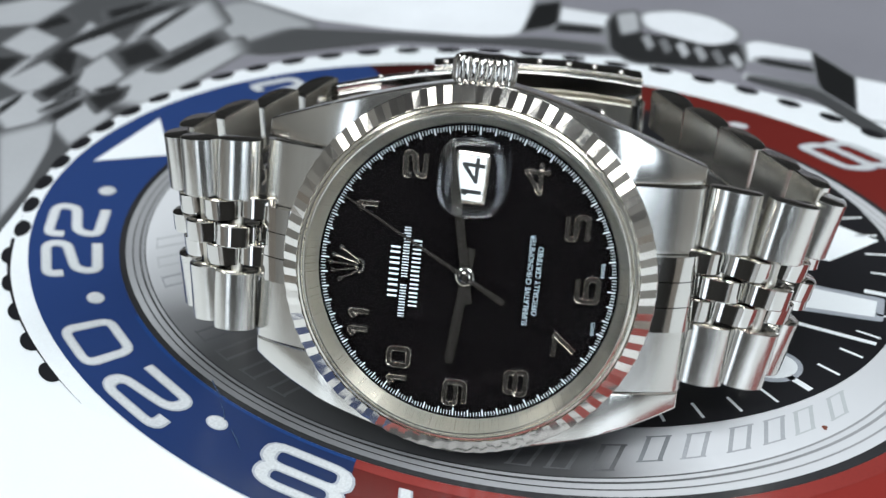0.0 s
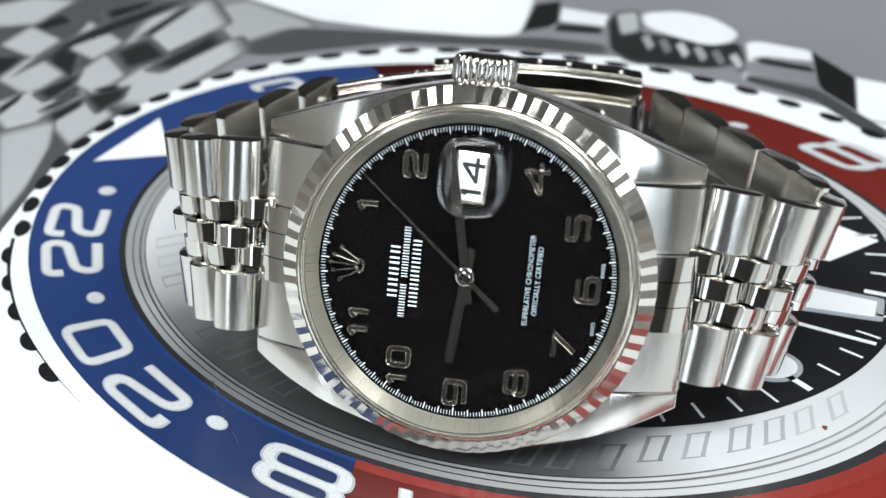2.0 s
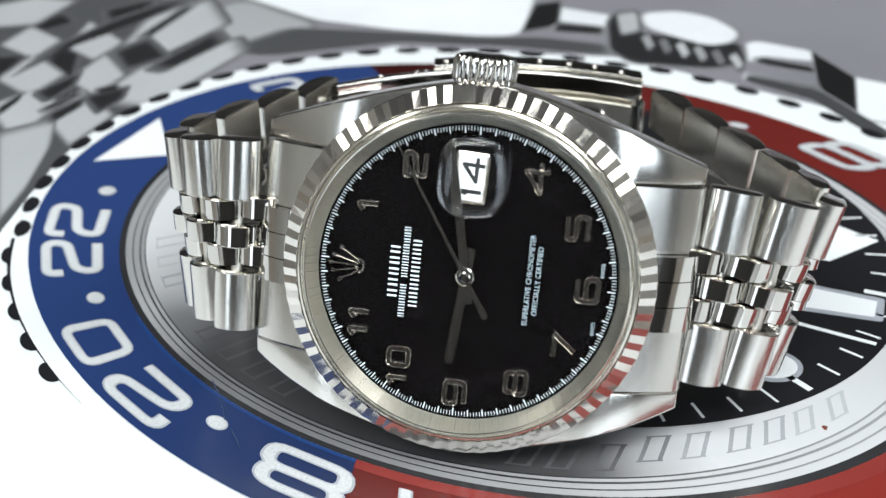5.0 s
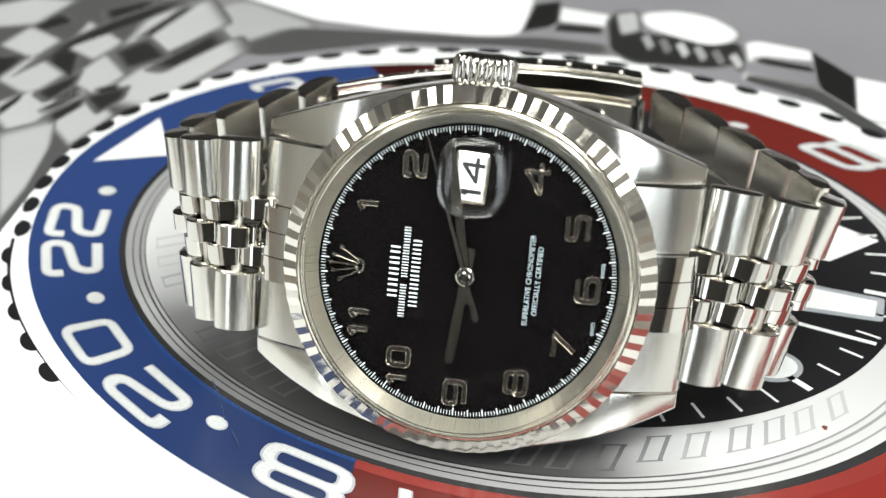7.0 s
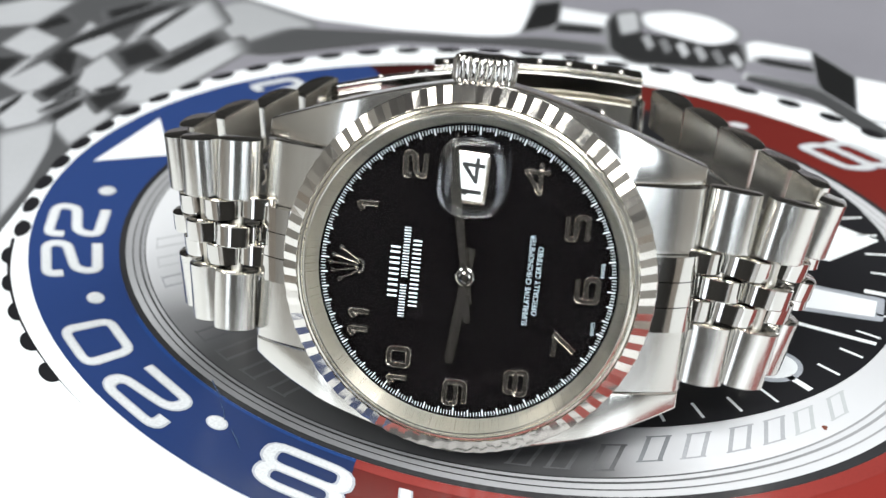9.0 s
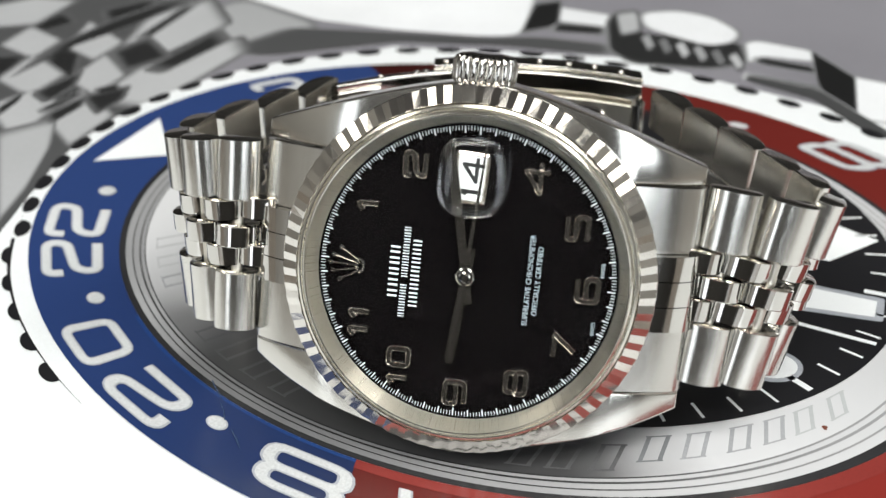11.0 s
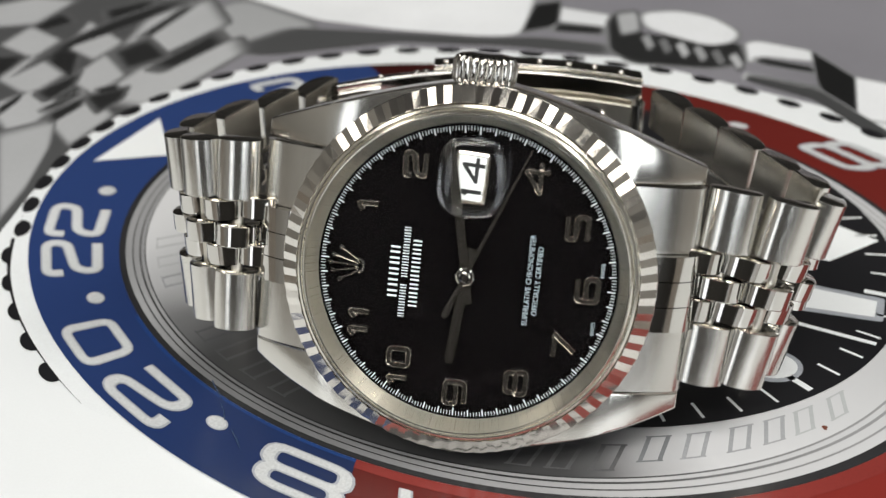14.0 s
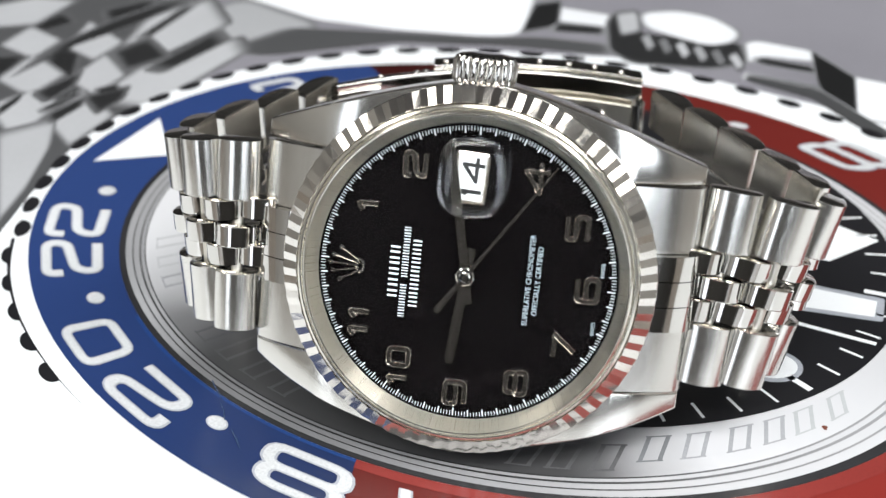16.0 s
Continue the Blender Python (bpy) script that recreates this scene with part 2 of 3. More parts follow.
structure("wall_north", box_mesh("wall_north", -2, 2, -0.75, 2, 2.1, 1.75), plaster_dark, "near-black unseen room wall that keeps reflections dark")


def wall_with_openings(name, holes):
    """The unseen south wall; openings (x0, x1, z0, z1) from west to east are added for the fill lamps."""
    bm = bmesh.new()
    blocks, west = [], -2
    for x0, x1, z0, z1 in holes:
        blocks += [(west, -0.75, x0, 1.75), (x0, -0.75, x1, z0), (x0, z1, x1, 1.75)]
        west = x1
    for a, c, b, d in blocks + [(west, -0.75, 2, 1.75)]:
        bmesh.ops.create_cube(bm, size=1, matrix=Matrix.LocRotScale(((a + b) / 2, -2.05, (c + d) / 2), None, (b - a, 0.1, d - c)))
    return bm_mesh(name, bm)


structure("wall_south", wall_with_openings("wall_south", ((-1.85, -1.15, 0.0, 1.0), (0.25, 1.45, 0.3, 1.4))), plaster_dark, "near-black unseen room wall with two openings added for the fill lamps")
structure("wall_east", box_mesh("wall_east", 2, -2, -0.75, 2.1, 2, 1.75), plaster, "plain grey plastered room wall")
structure("wall_west", box_mesh("wall_west", -2.1, -2, -0.75, -2, 2, 1.75), plaster, "plain grey plastered room wall")

table = tagged(new("table"), "brown wooden table under the open brochure", "table")
part("tabletop", box_mesh("tabletop", -0.6, -0.35, -0.031, 0.6, 0.45, -0.001, 0.003), wood, table)
for lx in (-0.54, 0.54):
    for ly in (-0.29, 0.39):
        part("leg", box_mesh("leg", lx - 0.025, ly - 0.025, -0.75, lx + 0.025, ly + 0.025, -0.031, 0.003), wood, table)

# ---- brochure: a page printed with a large photograph of a sports watch ----
brochure = tagged(new("brochure"), "glossy brochure page printed with a large blue and red bezel watch", "brochure")
sheet = part("page", box_mesh("page", -0.14, -0.09, -0.001, 0.14, 0.19, 0.0, 0.0002), page_white, brochure, "glossy white paper page")

OUTER = (8.9, 30.1, 64.8, 49.4, 150.7)
INNER = (7.4, 32.0, 50.4, 40.9, 153.7)
RIM = (10.3, 29.4, 68.4, 52.1, 149.3)
TEETH = (9.1, 32.1, 66.8, 53.6, 150.0)
FACE = (11.0, 36.0, 41.2, 35.0, 153.0)


def oval(e, th, grow=0.0):
    """A point of the ellipse (cx, cy, a, b, turn) in the direction th degrees, grow millimetres outside."""
    cx, cy, a, b, k = e
    k, t = radians(k), radians(th - k)
    a, b = a + grow, b + grow
    return (cx + a * math.cos(t) * math.cos(k) - b * math.sin(t) * math.sin(k),
            cy + a * math.cos(t) * math.sin(k) + b * math.sin(t) * math.cos(k))


def between(e0, e1, s):
    return tuple(p * (1 - s) + q * s for p, q in zip(e0, e1))


def ring_place(th, s):
    return oval(between(INNER, OUTER, s), th)


def ring(e0, e1, z, t0=0.0, t1=360.0, n=180):
    """A printed band between two ellipses."""
    verts, faces = [], []
    for i in range(n + 1):
        th = t0 + (t1 - t0) * i / n
        verts += [(*oval(e0, th), z), (*oval(e1, th), z)]
        if i:
            faces.append((2 * i - 2, 2 * i - 1, 2 * i + 1, 2 * i))
    return verts, faces


def printed(name, geometry, mat, label=""):
    return part(name, mesh_of(name, *geometry), mat, brochure, label)


def poly(points, z, radius=0.0):
    pts = rounded(points, radius, 4, True) if radius else [Vector(p) for p in points]
    return [(p[0], p[1], z) for p in pts], [tuple(range(len(pts)))]


GREYS = {}


def grey_ink(g):
    g = round(g, 3)
    if g not in GREYS:
        GREYS[g] = paper_ink("ink_grey", (g, g * 1.02, g * 1.055), 0.12)
    return GREYS[g]


def soft_print(name, points, z, inside, outside, soft=0.2, radius=1.0, label=""):
    """A printed patch whose tone melts into its surroundings over a soft edge."""
    pts = rounded(points, radius, 4, True)
    c = sum(pts, Vector((0, 0))) / len(pts)
    n, steps = len(pts), 7
    verts, faces, tones = [], [], []
    for k in range(steps + 1):
        g = 1 + soft - 2 * soft * k / steps
        verts += [(c.x + (q.x - c.x) * g, c.y + (q.y - c.y) * g, z + 0.0005 * k) for q in pts]
        if k:
            for i in range(n):
                j = (i + 1) % n
                faces.append(((k - 1) * n + i, (k - 1) * n + j, k * n + j, k * n + i))
                tones.append(k - 1)
    faces.append(tuple(steps * n + i for i in range(n)))
    tones.append(steps)
    me = bpy.data.meshes.new(name)
    me.from_pydata([(x * MM, y * MM, h * MM) for x, y, h in verts], [], faces)
    for k in range(steps + 1):
        u = min(1.0, (k + 0.5) / steps)
        u = u * u * (3 - 2 * u)
        me.materials.append(grey_ink(outside + (inside - outside) * u))
    for f, k in zip(me.polygons, tones):
        f.material_index = k
    return part(name, me, None, brochure, label)


# coin edge, bezel insert, rings and dial of the printed watch, one ink over the other
printed("printed_coin_edge", ring(INNER, (9.1, 32.1, 66.4, 53.1, 150.0), 0.125, 15, 189, 120), ink_rim, "printed white coin edge, dimmed in its ink for weaker far light")
for k in range(31):
    th = 36.6 + k * 5.77
    far = th < 183
    c = Vector(oval(TEETH, th, -0.7 if 70 < th < 183 else 0.0))
    d = (Vector(oval(TEETH, th + 1)) - Vector(oval(TEETH, th - 1))).normalized()
    o = Vector((d.y, -d.x))
    pts = [c + d * 1.9 * math.cos(a) + o * ((0.75 if math.sin(a) > 0 else 1.25) if far else (1.1 if math.sin(a) > 0 else 1.6)) * math.sin(a) for a in [i * math.pi / 7 for i in range(14)]]
    printed("printed_notch", poly(pts, 0.16 if far else 0.10), ink_black)


def rim_edge(th, grow=0.0):
    """The white rim's outer line: along the teeth, out under the lower left and back to the insert."""
    out = min(1.0, max(0.0, (th - 198) / 16))
    back = min(1.0, max(0.0, (th - 214) / 7))
    return oval(between(between(TEETH, RIM, out), OUTER, back * back * (3 - 2 * back) * 0.97), th, grow - 0.5 * min(1.0, max(0.0, (190 - th) / 10)) * (th > 70))


def rim_band(t0, t1, inner, outer, z, n=160):
    verts, faces = [], []
    for i in range(n + 1):
        th = t0 + (t1 - t0) * i / n
        h = 0.004 + (z - 0.004) * min(1.0, max(0.0, (216 - th) / 8)) if 190 < th < 330 else z
        verts += [(*inner(th), h), (*outer(th), h)]
        if i:
            faces.append((2 * i - 2, 2 * i - 1, 2 * i + 1, 2 * i))
    return verts, faces


printed("printed_bezel_rim", rim_band(15, 375, lambda th: oval(INNER, th), rim_edge, 0.14, 200), ink_bezel_rim, "printed white bezel rim")
printed("printed_rim_shade", rim_band(183, 214, lambda th: rim_edge(th, -0.3), lambda th: rim_edge(th, 0.5 * (214 - th) / 31), 0.11, 40), ink_black, "printed dark shade under the coin edge")
printed("printed_blue_insert", ring(INNER, OUTER, 0.18, 105, 244, 90), blue_tone, "printed blue half of the bezel")
printed("printed_red_insert", ring(INNER, OUTER, 0.18, 244, 465, 140), red_shade_tone, "printed red half of the bezel")
printed("printed_blue_edge", ring(between(INNER, OUTER, 0.0), between(INNER, OUTER, 0.045), 0.21, 203, 244, 50), ink_blue_light)
printed("printed_red_edge", ring(between(INNER, OUTER, 0.0), between(INNER, OUTER, 0.12), 0.21, 244, 330, 60), ink_red_light)
printed("printed_gap", ring(FACE, between(INNER, OUTER, 0.0), 0.22), ink_dark, "printed dark gap inside the bezel")
printed("printed_crystal_edge", ring(FACE, between(INNER, OUTER, -0.07), 0.25), edge_tone, "printed grey crystal edge")
printed("printed_edge_line", ring(between(INNER, OUTER, -0.155), between(INNER, OUTER, -0.14), 0.27), line_tone)
printed("printed_inner_line", ring(FACE, between(INNER, OUTER, -0.215), 0.29), line_tone)
printed("printed_inner_step", ring(FACE, between(INNER, OUTER, -0.235), 0.31), edge_tone)
printed("printed_inner_line", ring(FACE, between(INNER, OUTER, -0.27), 0.33), line_tone)
printed("printed_flange", ring(FACE, between(INNER, OUTER, -0.285), 0.35), flange_tone, "printed inner flange ring, white to dark grey")
printed("printed_dial", ring(between(FACE, (11, 36, 0.1, 0.1, 153), 1), FACE, 0.40, n=120), ink_black, "printed black dial")


def ring_glyph(ch, th, wide, s0, s1, stroke, z, mat, radius=0.22):
    """A printed bezel numeral, its top outwards, centred on th degrees."""
    pieces = []
    for k, (pts, closed) in enumerate(GLYPHS[ch]):
        pts = rounded(pts, radius, 4, closed)
        pieces.append(ribbon(pts, stroke, closed, place=lambda x, y, h: (*ring_place(th - (x - 0.5) * wide, s0 + (s1 - s0) * y), z + 0.008 * k)))
    printed("printed_numeral", joined(pieces), mat)


for ch, mid, wide, s0, s1 in (("2", 186.9, 7.4, 0.24, 0.8), ("2", 177.1, 7.4, 0.24, 0.8), ("2", 218.2, 8.6, 0.31, 0.85), ("0", 206.4, 7.0, 0.32, 0.84),
                              ("1", 250.1, 6.9, 0.2, 0.74), ("8", 239.2, 9.0, 0.22, 0.73), ("8", 35.6, 8.2, 0.36, 1.0), ("2", 121.5, 6.9, 0.24, 0.8),
                              ("1", 279.4, 6.9, 0.24, 0.8), ("6", 269.6, 6.9, 0.24, 0.8), ("1", 308.4, 6.9, 0.24, 0.8), ("4", 298.6, 6.9, 0.24, 0.8)):
    ring_glyph(ch, mid, wide, s0, s1, 0.225, 0.24, ink_silver)
    ring_glyph(ch, mid, wide, s0, s1, 0.155, 0.26, ink_numeral)
for th in (167.7, 197.2, 227.2, 49.7, 137.0, 257.0, 272.0):
    for grow, z, mat in ((1.0, 0.24, ink_silver), (0.84, 0.26, ink_numeral)):
        printed("printed_dot", ([(*ring_place(th + grow * 1.45 * math.cos(a), 0.35 + grow * 0.10 * math.sin(a)), z) for a in [i * math.pi / 12 for i in range(24)]], [tuple(range(24))]), mat)
printed("printed_triangle", poly([ring_place(159.9, 0.78), ring_place(143.1, 0.78), ring_place(153.0, 0.08)], 0.24), ink_white, "printed white triangle marker")

# letters on the printed flange, drawn as plain framed bars
FLANGE_EDGE = between(INNER, OUTER, -0.285)
for k, (th, mat) in enumerate(((184, ink_letter_faint), (190, ink_letter_faint), (196, ink_letter), (212, ink_letter_dark), (217.6, ink_letter_dark), (223.4, ink_letter_dark), (229, ink_letter_dark), (262.8, ink_letter_dark), (267.6, ink_letter_dark),
                               (273, ink_letter_dark), (278.7, ink_mid), (284.5, ink_letter), (291, ink_letter), (296.5, ink_letter), (301.8, ink_pale), (308.5, ink_pale))):
    low = 0.36 if th < 275 else 0.20
    e0, e1 = between(FACE, FLANGE_EDGE, low), between(FACE, FLANGE_EDGE, low + 0.5)
    c0, c1 = Vector(oval(e0, th)), Vector(oval(e1, th))
    side = (Vector(oval(e0, th + 1)) - Vector(oval(e0, th - 1))).normalized()
    pieces = []
    for off in (-0.95, 0.95):
        pieces.append(ribbon([c0 + side * off, c1 + side * off], 0.42, place=lambda x, y, h: (x, y, 0.38)))
    for c in (c0, c1):
        pieces.append(ribbon([c - side * 1.3, c + side * 1.3], 0.2, place=lambda x, y, h: (x, y, 0.386)))
    printed("printed_bar", joined(pieces), mat)

speck = part("speck", mesh_of("speck", *poly([(35.5 + 0.27 * math.cos(a) * (1 + 0.3 * math.sin(3 * a)), -0.4 + 0.36 * math.sin(a)) for a in [i * math.pi / 8 for i in range(16)]], 0.40)), rust, brochure, "tiny brown speck")

# glints of light on the glossy page, put in as thin raised lines
for pts in (((-26.02, 7.18), (-25.42, 5.79), (-24.63, 4.25)), ((-24.66, 3.62), (-24.20, 2.37), (-23.89, 0.89)), ((-22.96, -0.65), (-22.46, -1.91), (-21.85, -3.32)), ((-22.72, -1.24), (-22.13, -2.33))):
    printed("painted_glint", ribbon(pts, 0.13, False, [(-0.5, 0.0), (-0.1, 0.06), (0.5, 0.0)], place=lambda x, y, h: (x, y, 0.29 + h)), ink_glint, "thin painted glint on the glossy page")

# minute ticks and markers of the printed dial
def toward(e, angle):
    """The parameter at which the ellipse is met in a true direction from its centre."""
    d = radians(angle - e[4])
    return e[4] + math.degrees(math.atan2(math.sin(d) / e[3], math.cos(d) / e[2]))


for k in range(58):
    th = toward(FACE, 283.9 + 6.2 * k)
    long_tick = k % 5 == 4
    e0 = between(FACE, (11, 36, 0.1, 0.1, 153), 0.105 if long_tick else 0.085)
    e1 = between(FACE, (11, 36, 0.1, 0.1, 153), 0.02)
    printed("printed_tick", ribbon([oval(e0, th), oval(e1, th)], 0.75 if long_tick else 0.34, place=lambda x, y, h: (x, y, 0.44)), ink_white)
printed("printed_line", ribbon([(36.0, 17.3), (44.2, 13.2)], 0.6, place=lambda x, y, h: (x, y, 0.46)), ink_white)
printed("printed_marker_edge", poly([(39.0, 24.8), (47.4, 21.6), (46.0, 17.2), (37.0, 19.6)], 0.44, 0.4), ink_silver, "printed silver rim of a marker")
printed("printed_marker", poly([(39.4, 23.9), (46.4, 21.1), (45.3, 18.1), (37.4, 20.2)], 0.47), ink_white, "printed white baton marker")
printed("printed_plot_edge", poly([(32.3 + 3.2 * math.cos(a), 9.5 + 2.8 * math.sin(a)) for a in [i * math.pi / 12 for i in range(24)]], 0.44), ink_silver)
printed("printed_plot", poly([(32.3 + 2.65 * math.cos(a), 9.5 + 2.2 * math.sin(a)) for a in [i * math.pi / 12 for i in range(24)]], 0.47), ink_white, "printed white round marker")
printed("printed_hand", poly([(34.0, 34.0), (43.0, 29.3), (50.0, 33.7), (45.5, 37.5), (34.0, 42.0)], 0.44), ink_white, "printed white pointer")

# bracelet and case of the printed watch, far side of the page
printed("printed_backdrop", poly([(-100, 45), (-63, 40), (-58, 48), (-40, 75), (-10, 90), (25, 86), (58, 66), (100, 55), (130, 60), (130, 185), (-130, 185)], 0.02), ink_backdrop, "printed soft grey backdrop")
printed("printed_bracelet", poly([(-100, 108), (-78, 112), (-43.3, 108.4), (-36, 92.7), (-39.7, 76.8), (-48.0, 63.6), (-52.5, 54.5), (-54.5, 46), (-56.0, 36), (-60, 28), (-100, 28)], 0.03), grey_ink(0.075), "printed grey link bracelet")
for k, pts in enumerate((((-45.8, 85.5), (-38.3, 95.9), (-36.5, 93.1), (-43.1, 82.1)), ((-49.9, 95.9), (-44.0, 107.3), (-42.9, 105.6), (-48.1, 93.7)),
            ((-53.6, 74.0), (-50.0, 76.8), (-48.4, 74.0), (-49.8, 67.8)), ((-59.2, 70.4), (-54.5, 76.4), (-53.3, 74.0), (-57.5, 68.1)),
            ((-63.5, 59.3), (-57.0, 66.1), (-56.1, 64.1), (-61.2, 55.5)), ((-67.4, 98.1), (-63.9, 102.6), (-61.3, 99.2), (-65.5, 95.9)),
            ((-61.5, 88.5), (-58.0, 88.5), (-57.1, 78.6), (-61.5, 83.5)), ((-66, 52), (-59.5, 56), (-57.5, 50), (-60, 40), (-66, 38)),
            ((-52.0, 88.5), (-48.5, 91.5), (-46.5, 85.0), (-49.6, 82.0)), ((-72.0, 86.0), (-66.0, 86.6), (-67.0, 80.5), (-72.0, 78.0)),
            ((-57.0, 104.0), (-50.5, 108.0), (-49.0, 102.0), (-55.0, 98.5)))):
    soft_print("printed_shade", pts, 0.034 + 0.001 * k, 0.018, 0.10, 0.3, 0.8)
for k, pts in enumerate((((-69.9, 90.6), (-67.4, 96.5), (-62.4, 92.2), (-64.5, 86.5)), ((-59.7, 90.1), (-58.4, 98.1), (-52.6, 91.6), (-55.3, 86.1)),
            ((-67.1, 78.6), (-64.3, 85.9), (-59.1, 80.0), (-62.1, 74.0)), ((-56.7, 78.6), (-53.6, 85.9), (-49.8, 79.6), (-52.9, 74.5)),
            ((-66.0, 69.5), (-61.7, 74.0), (-57.6, 70.4), (-60.6, 61.1)), ((-57.0, 66.1), (-53.7, 72.7), (-49.2, 66.9), (-52.7, 59.5)),
            ((-50.6, 90.6), (-48.9, 100.3), (-41.5, 106.1), (-38.1, 98.1), (-44.1, 88.1), (-47.7, 86.5)),
            ((-49.2, 76.8), (-45.9, 83.5), (-35.8, 90.6), (-34.4, 86.5), (-43.7, 71.3), (-47.9, 72.2)),
            ((-76, 104.9), (-70.0, 108.4), (-64.1, 107.3), (-67.7, 99.2), (-74, 98.1)))):
    c = Vector((sum(q[0] for q in pts), sum(q[1] for q in pts))) / len(pts)
    soft_print("printed_link", [c + (Vector(q) - c) * 1.16 for q in pts], 0.046 + 0.001 * k, 0.42, 0.09, 0.17, 0.8)
for k, (pts, tone) in enumerate(((((-45.0, 86.5), (-38.3, 95.9), (-37.0, 93.5), (-43.3, 84.1)), 0.03), (((-49.5, 94.5), (-44.2, 106.0), (-43.2, 104.6), (-48.3, 93.0)), 0.04),
            (((-59.0, 69.0), (-55.0, 74.4), (-54.4, 73.4), (-58.2, 68.1)), 0.04), (((-52.5, 75.0), (-50.0, 76.8), (-49.0, 74.5), (-50.3, 69.8)), 0.015))):
    soft_print("printed_shade", pts, 0.058 + 0.001 * k, tone, 0.22, 0.3, 0.5)
soft_print("printed_link", [(-62.7, 61.0), (-56.3, 65.1), (-55.3, 57.5), (-55.7, 47.3), (-56.9, 39.7)], 0.0575, 0.40, 0.12, 0.16, 1.2)
# dark joints between the printed links
for k, pts in enumerate((((-63.5, 82.7), (-59.3, 90.4), (-51.3, 98.6), (-44.6, 107.6), (-47.4, 107.6), (-55.1, 99.5), (-61.2, 90.8)), ((-52.3, 87.9), (-48.2, 92.5), (-44.2, 86.3), (-49.4, 82.0)), ((-53.5, 72.6), (-48.2, 75.7), (-48.3, 72.1), (-50.7, 68.0)), ((-57.5, 66.8), (-53.7, 72.6), (-53.8, 69.4), (-56.3, 65.1)), ((-45.7, 82.7), (-38.1, 94.7), (-36.3, 91.5), (-43.1, 82.0)), ((-65.0, 69.4), (-62.9, 73.9), (-63.0, 71.2), (-64.4, 67.2)), ((-60.9, 73.9), (-56.2, 80.4), (-56.2, 76.6), (-58.7, 71.5)))):
    soft_print("printed_joint", pts, 0.0625 + 0.0003 * k, 0.02, 0.13, 0.32, 0.8)
soft_print("printed_lug", [(-39.8, 103.7), (-35.3, 108.4), (-22.4, 98.1), (-28.4, 87.5), (-36.5, 89.5), (-39.9, 98.1)], 0.040, 0.36, 0.16, 0.12, 3)
soft_print("printed_case_side", [(-35.6, 88.5), (-26.0, 97.0), (-9.7, 95.2), (4.5, 93.1), (12.5, 93.5), (23.3, 90.6), (22.9, 86.9), (8.0, 90.1), (-9.6, 91.6), (-23.3, 88.1), (-29.2, 86.5)], 0.047, 0.07, 0.2, 0.05, 2)
soft_print("printed_glass", [(-37, 111), (-22.5, 100.2), (-9.7, 96.3), (3.7, 93.9), (9.4, 94.2), (11.0, 98.1), (13.0, 110), (10, 115), (-30, 115)], 0.060, 0.8, 0.3, 0.03, 2, "printed white glass edge")
soft_print("printed_notch", [(10.4, 95.5), (13.1, 106.5), (17.3, 107.7), (16.0, 97.9)], 0.066, 0.012, 0.2, 0.14, 0.8)
soft_print("printed_band", [(17.1, 105.1), (24.9, 101.9), (24.4, 97.4), (16.3, 99.6)], 0.064, 0.7, 0.2, 0.16, 0.6)
soft_print("printed_shade", [(16.1, 98.8), (23.1, 97.0), (22.9, 94.4), (15.3, 95.7)], 0.068, 0.02, 0.25, 0.2, 0.6)
soft_print("printed_crown", [(24.2, 99.2), (26.1, 103.3), (29.4, 103.3), (29.0, 94.8), (43.9, 91.0), (43.5, 84.1), (38.1, 82.1), (26.4, 84.1), (23.5, 88.5)], 0.075, 0.02, 0.2, 0.06, 1.5, "printed dark winding crown")
for k in range(6):
    x, y = 28.8 + 2.5 * k, 93.2 - 1.4 * k
    soft_print("printed_crown_ridge", [(x, y), (x + 1.3, y + 1.2), (x + 1.7, y - 3.0), (x + 0.5, y - 4.6)], 0.088 + 0.001 * k, (0.3, 0.16, 0.42)[k % 3], 0.03, 0.35, 0.6)
soft_print("printed_crown_top", [(30.0, 102.8), (36.1, 103.7), (41.2, 101.0), (44.5, 95.2), (43.1, 91.6), (38.9, 90.1), (33.0, 94.4), (29.8, 97.4)], 0.096, 0.72, 0.12, 0.09, 2)
soft_print("printed_crown_shine", [(26.0, 102.4), (29.2, 103.3), (28.9, 95.9), (25.9, 94.4)], 0.085, 0.4, 0.05, 0.25, 1)
soft_print("printed_band", [(44.8, 91.0), (46.7, 91.8), (54.3, 88.1), (53.8, 84.5), (46.1, 86.5), (44.0, 84.0)], 0.080, 0.75, 0.25, 0.1, 0.8)
for k, pts in enumerate((((46.0, 85.9), (53.4, 82.5), (53.2, 80.2), (44.8, 84.1)), ((43.6, 80.2), (52.7, 75.8), (53.1, 73.5), (44.7, 77.1)))):
    soft_print("printed_shade", pts, 0.090 + 0.004 * k, 0.02, 0.4, 0.2, 0.4)
soft_print("printed_notch", [(54.3, 88.1), (58.6, 79.0), (55.8, 66.9), (53.0, 70.4), (52.7, 76.8)], 0.100, 0.012, 0.3, 0.07, 0.6)
soft_print("printed_band", [(57.5, 79.5), (70, 73), (70, 60), (55.9, 66.2)], 0.095, 0.8, 0.3, 0.06, 0.5)

soft_print("printed_case_line", [(43.0, 80.0), (52.4, 74.9), (59.5, 61.0), (57.8, 57.5), (51.0, 71.7), (42.2, 78.1)], 0.115, 0.06, 0.5, 0.05, 0.6)

# ---- the wristwatch ----
WATCH = Matrix(((0.9843, 0.0935, -0.15, 0), (-0.1733, 0.3441, -0.9228, 0), (-0.0347, 0.9343, 0.3548, 18.45 * MM), (0, 0, 0, 1)))
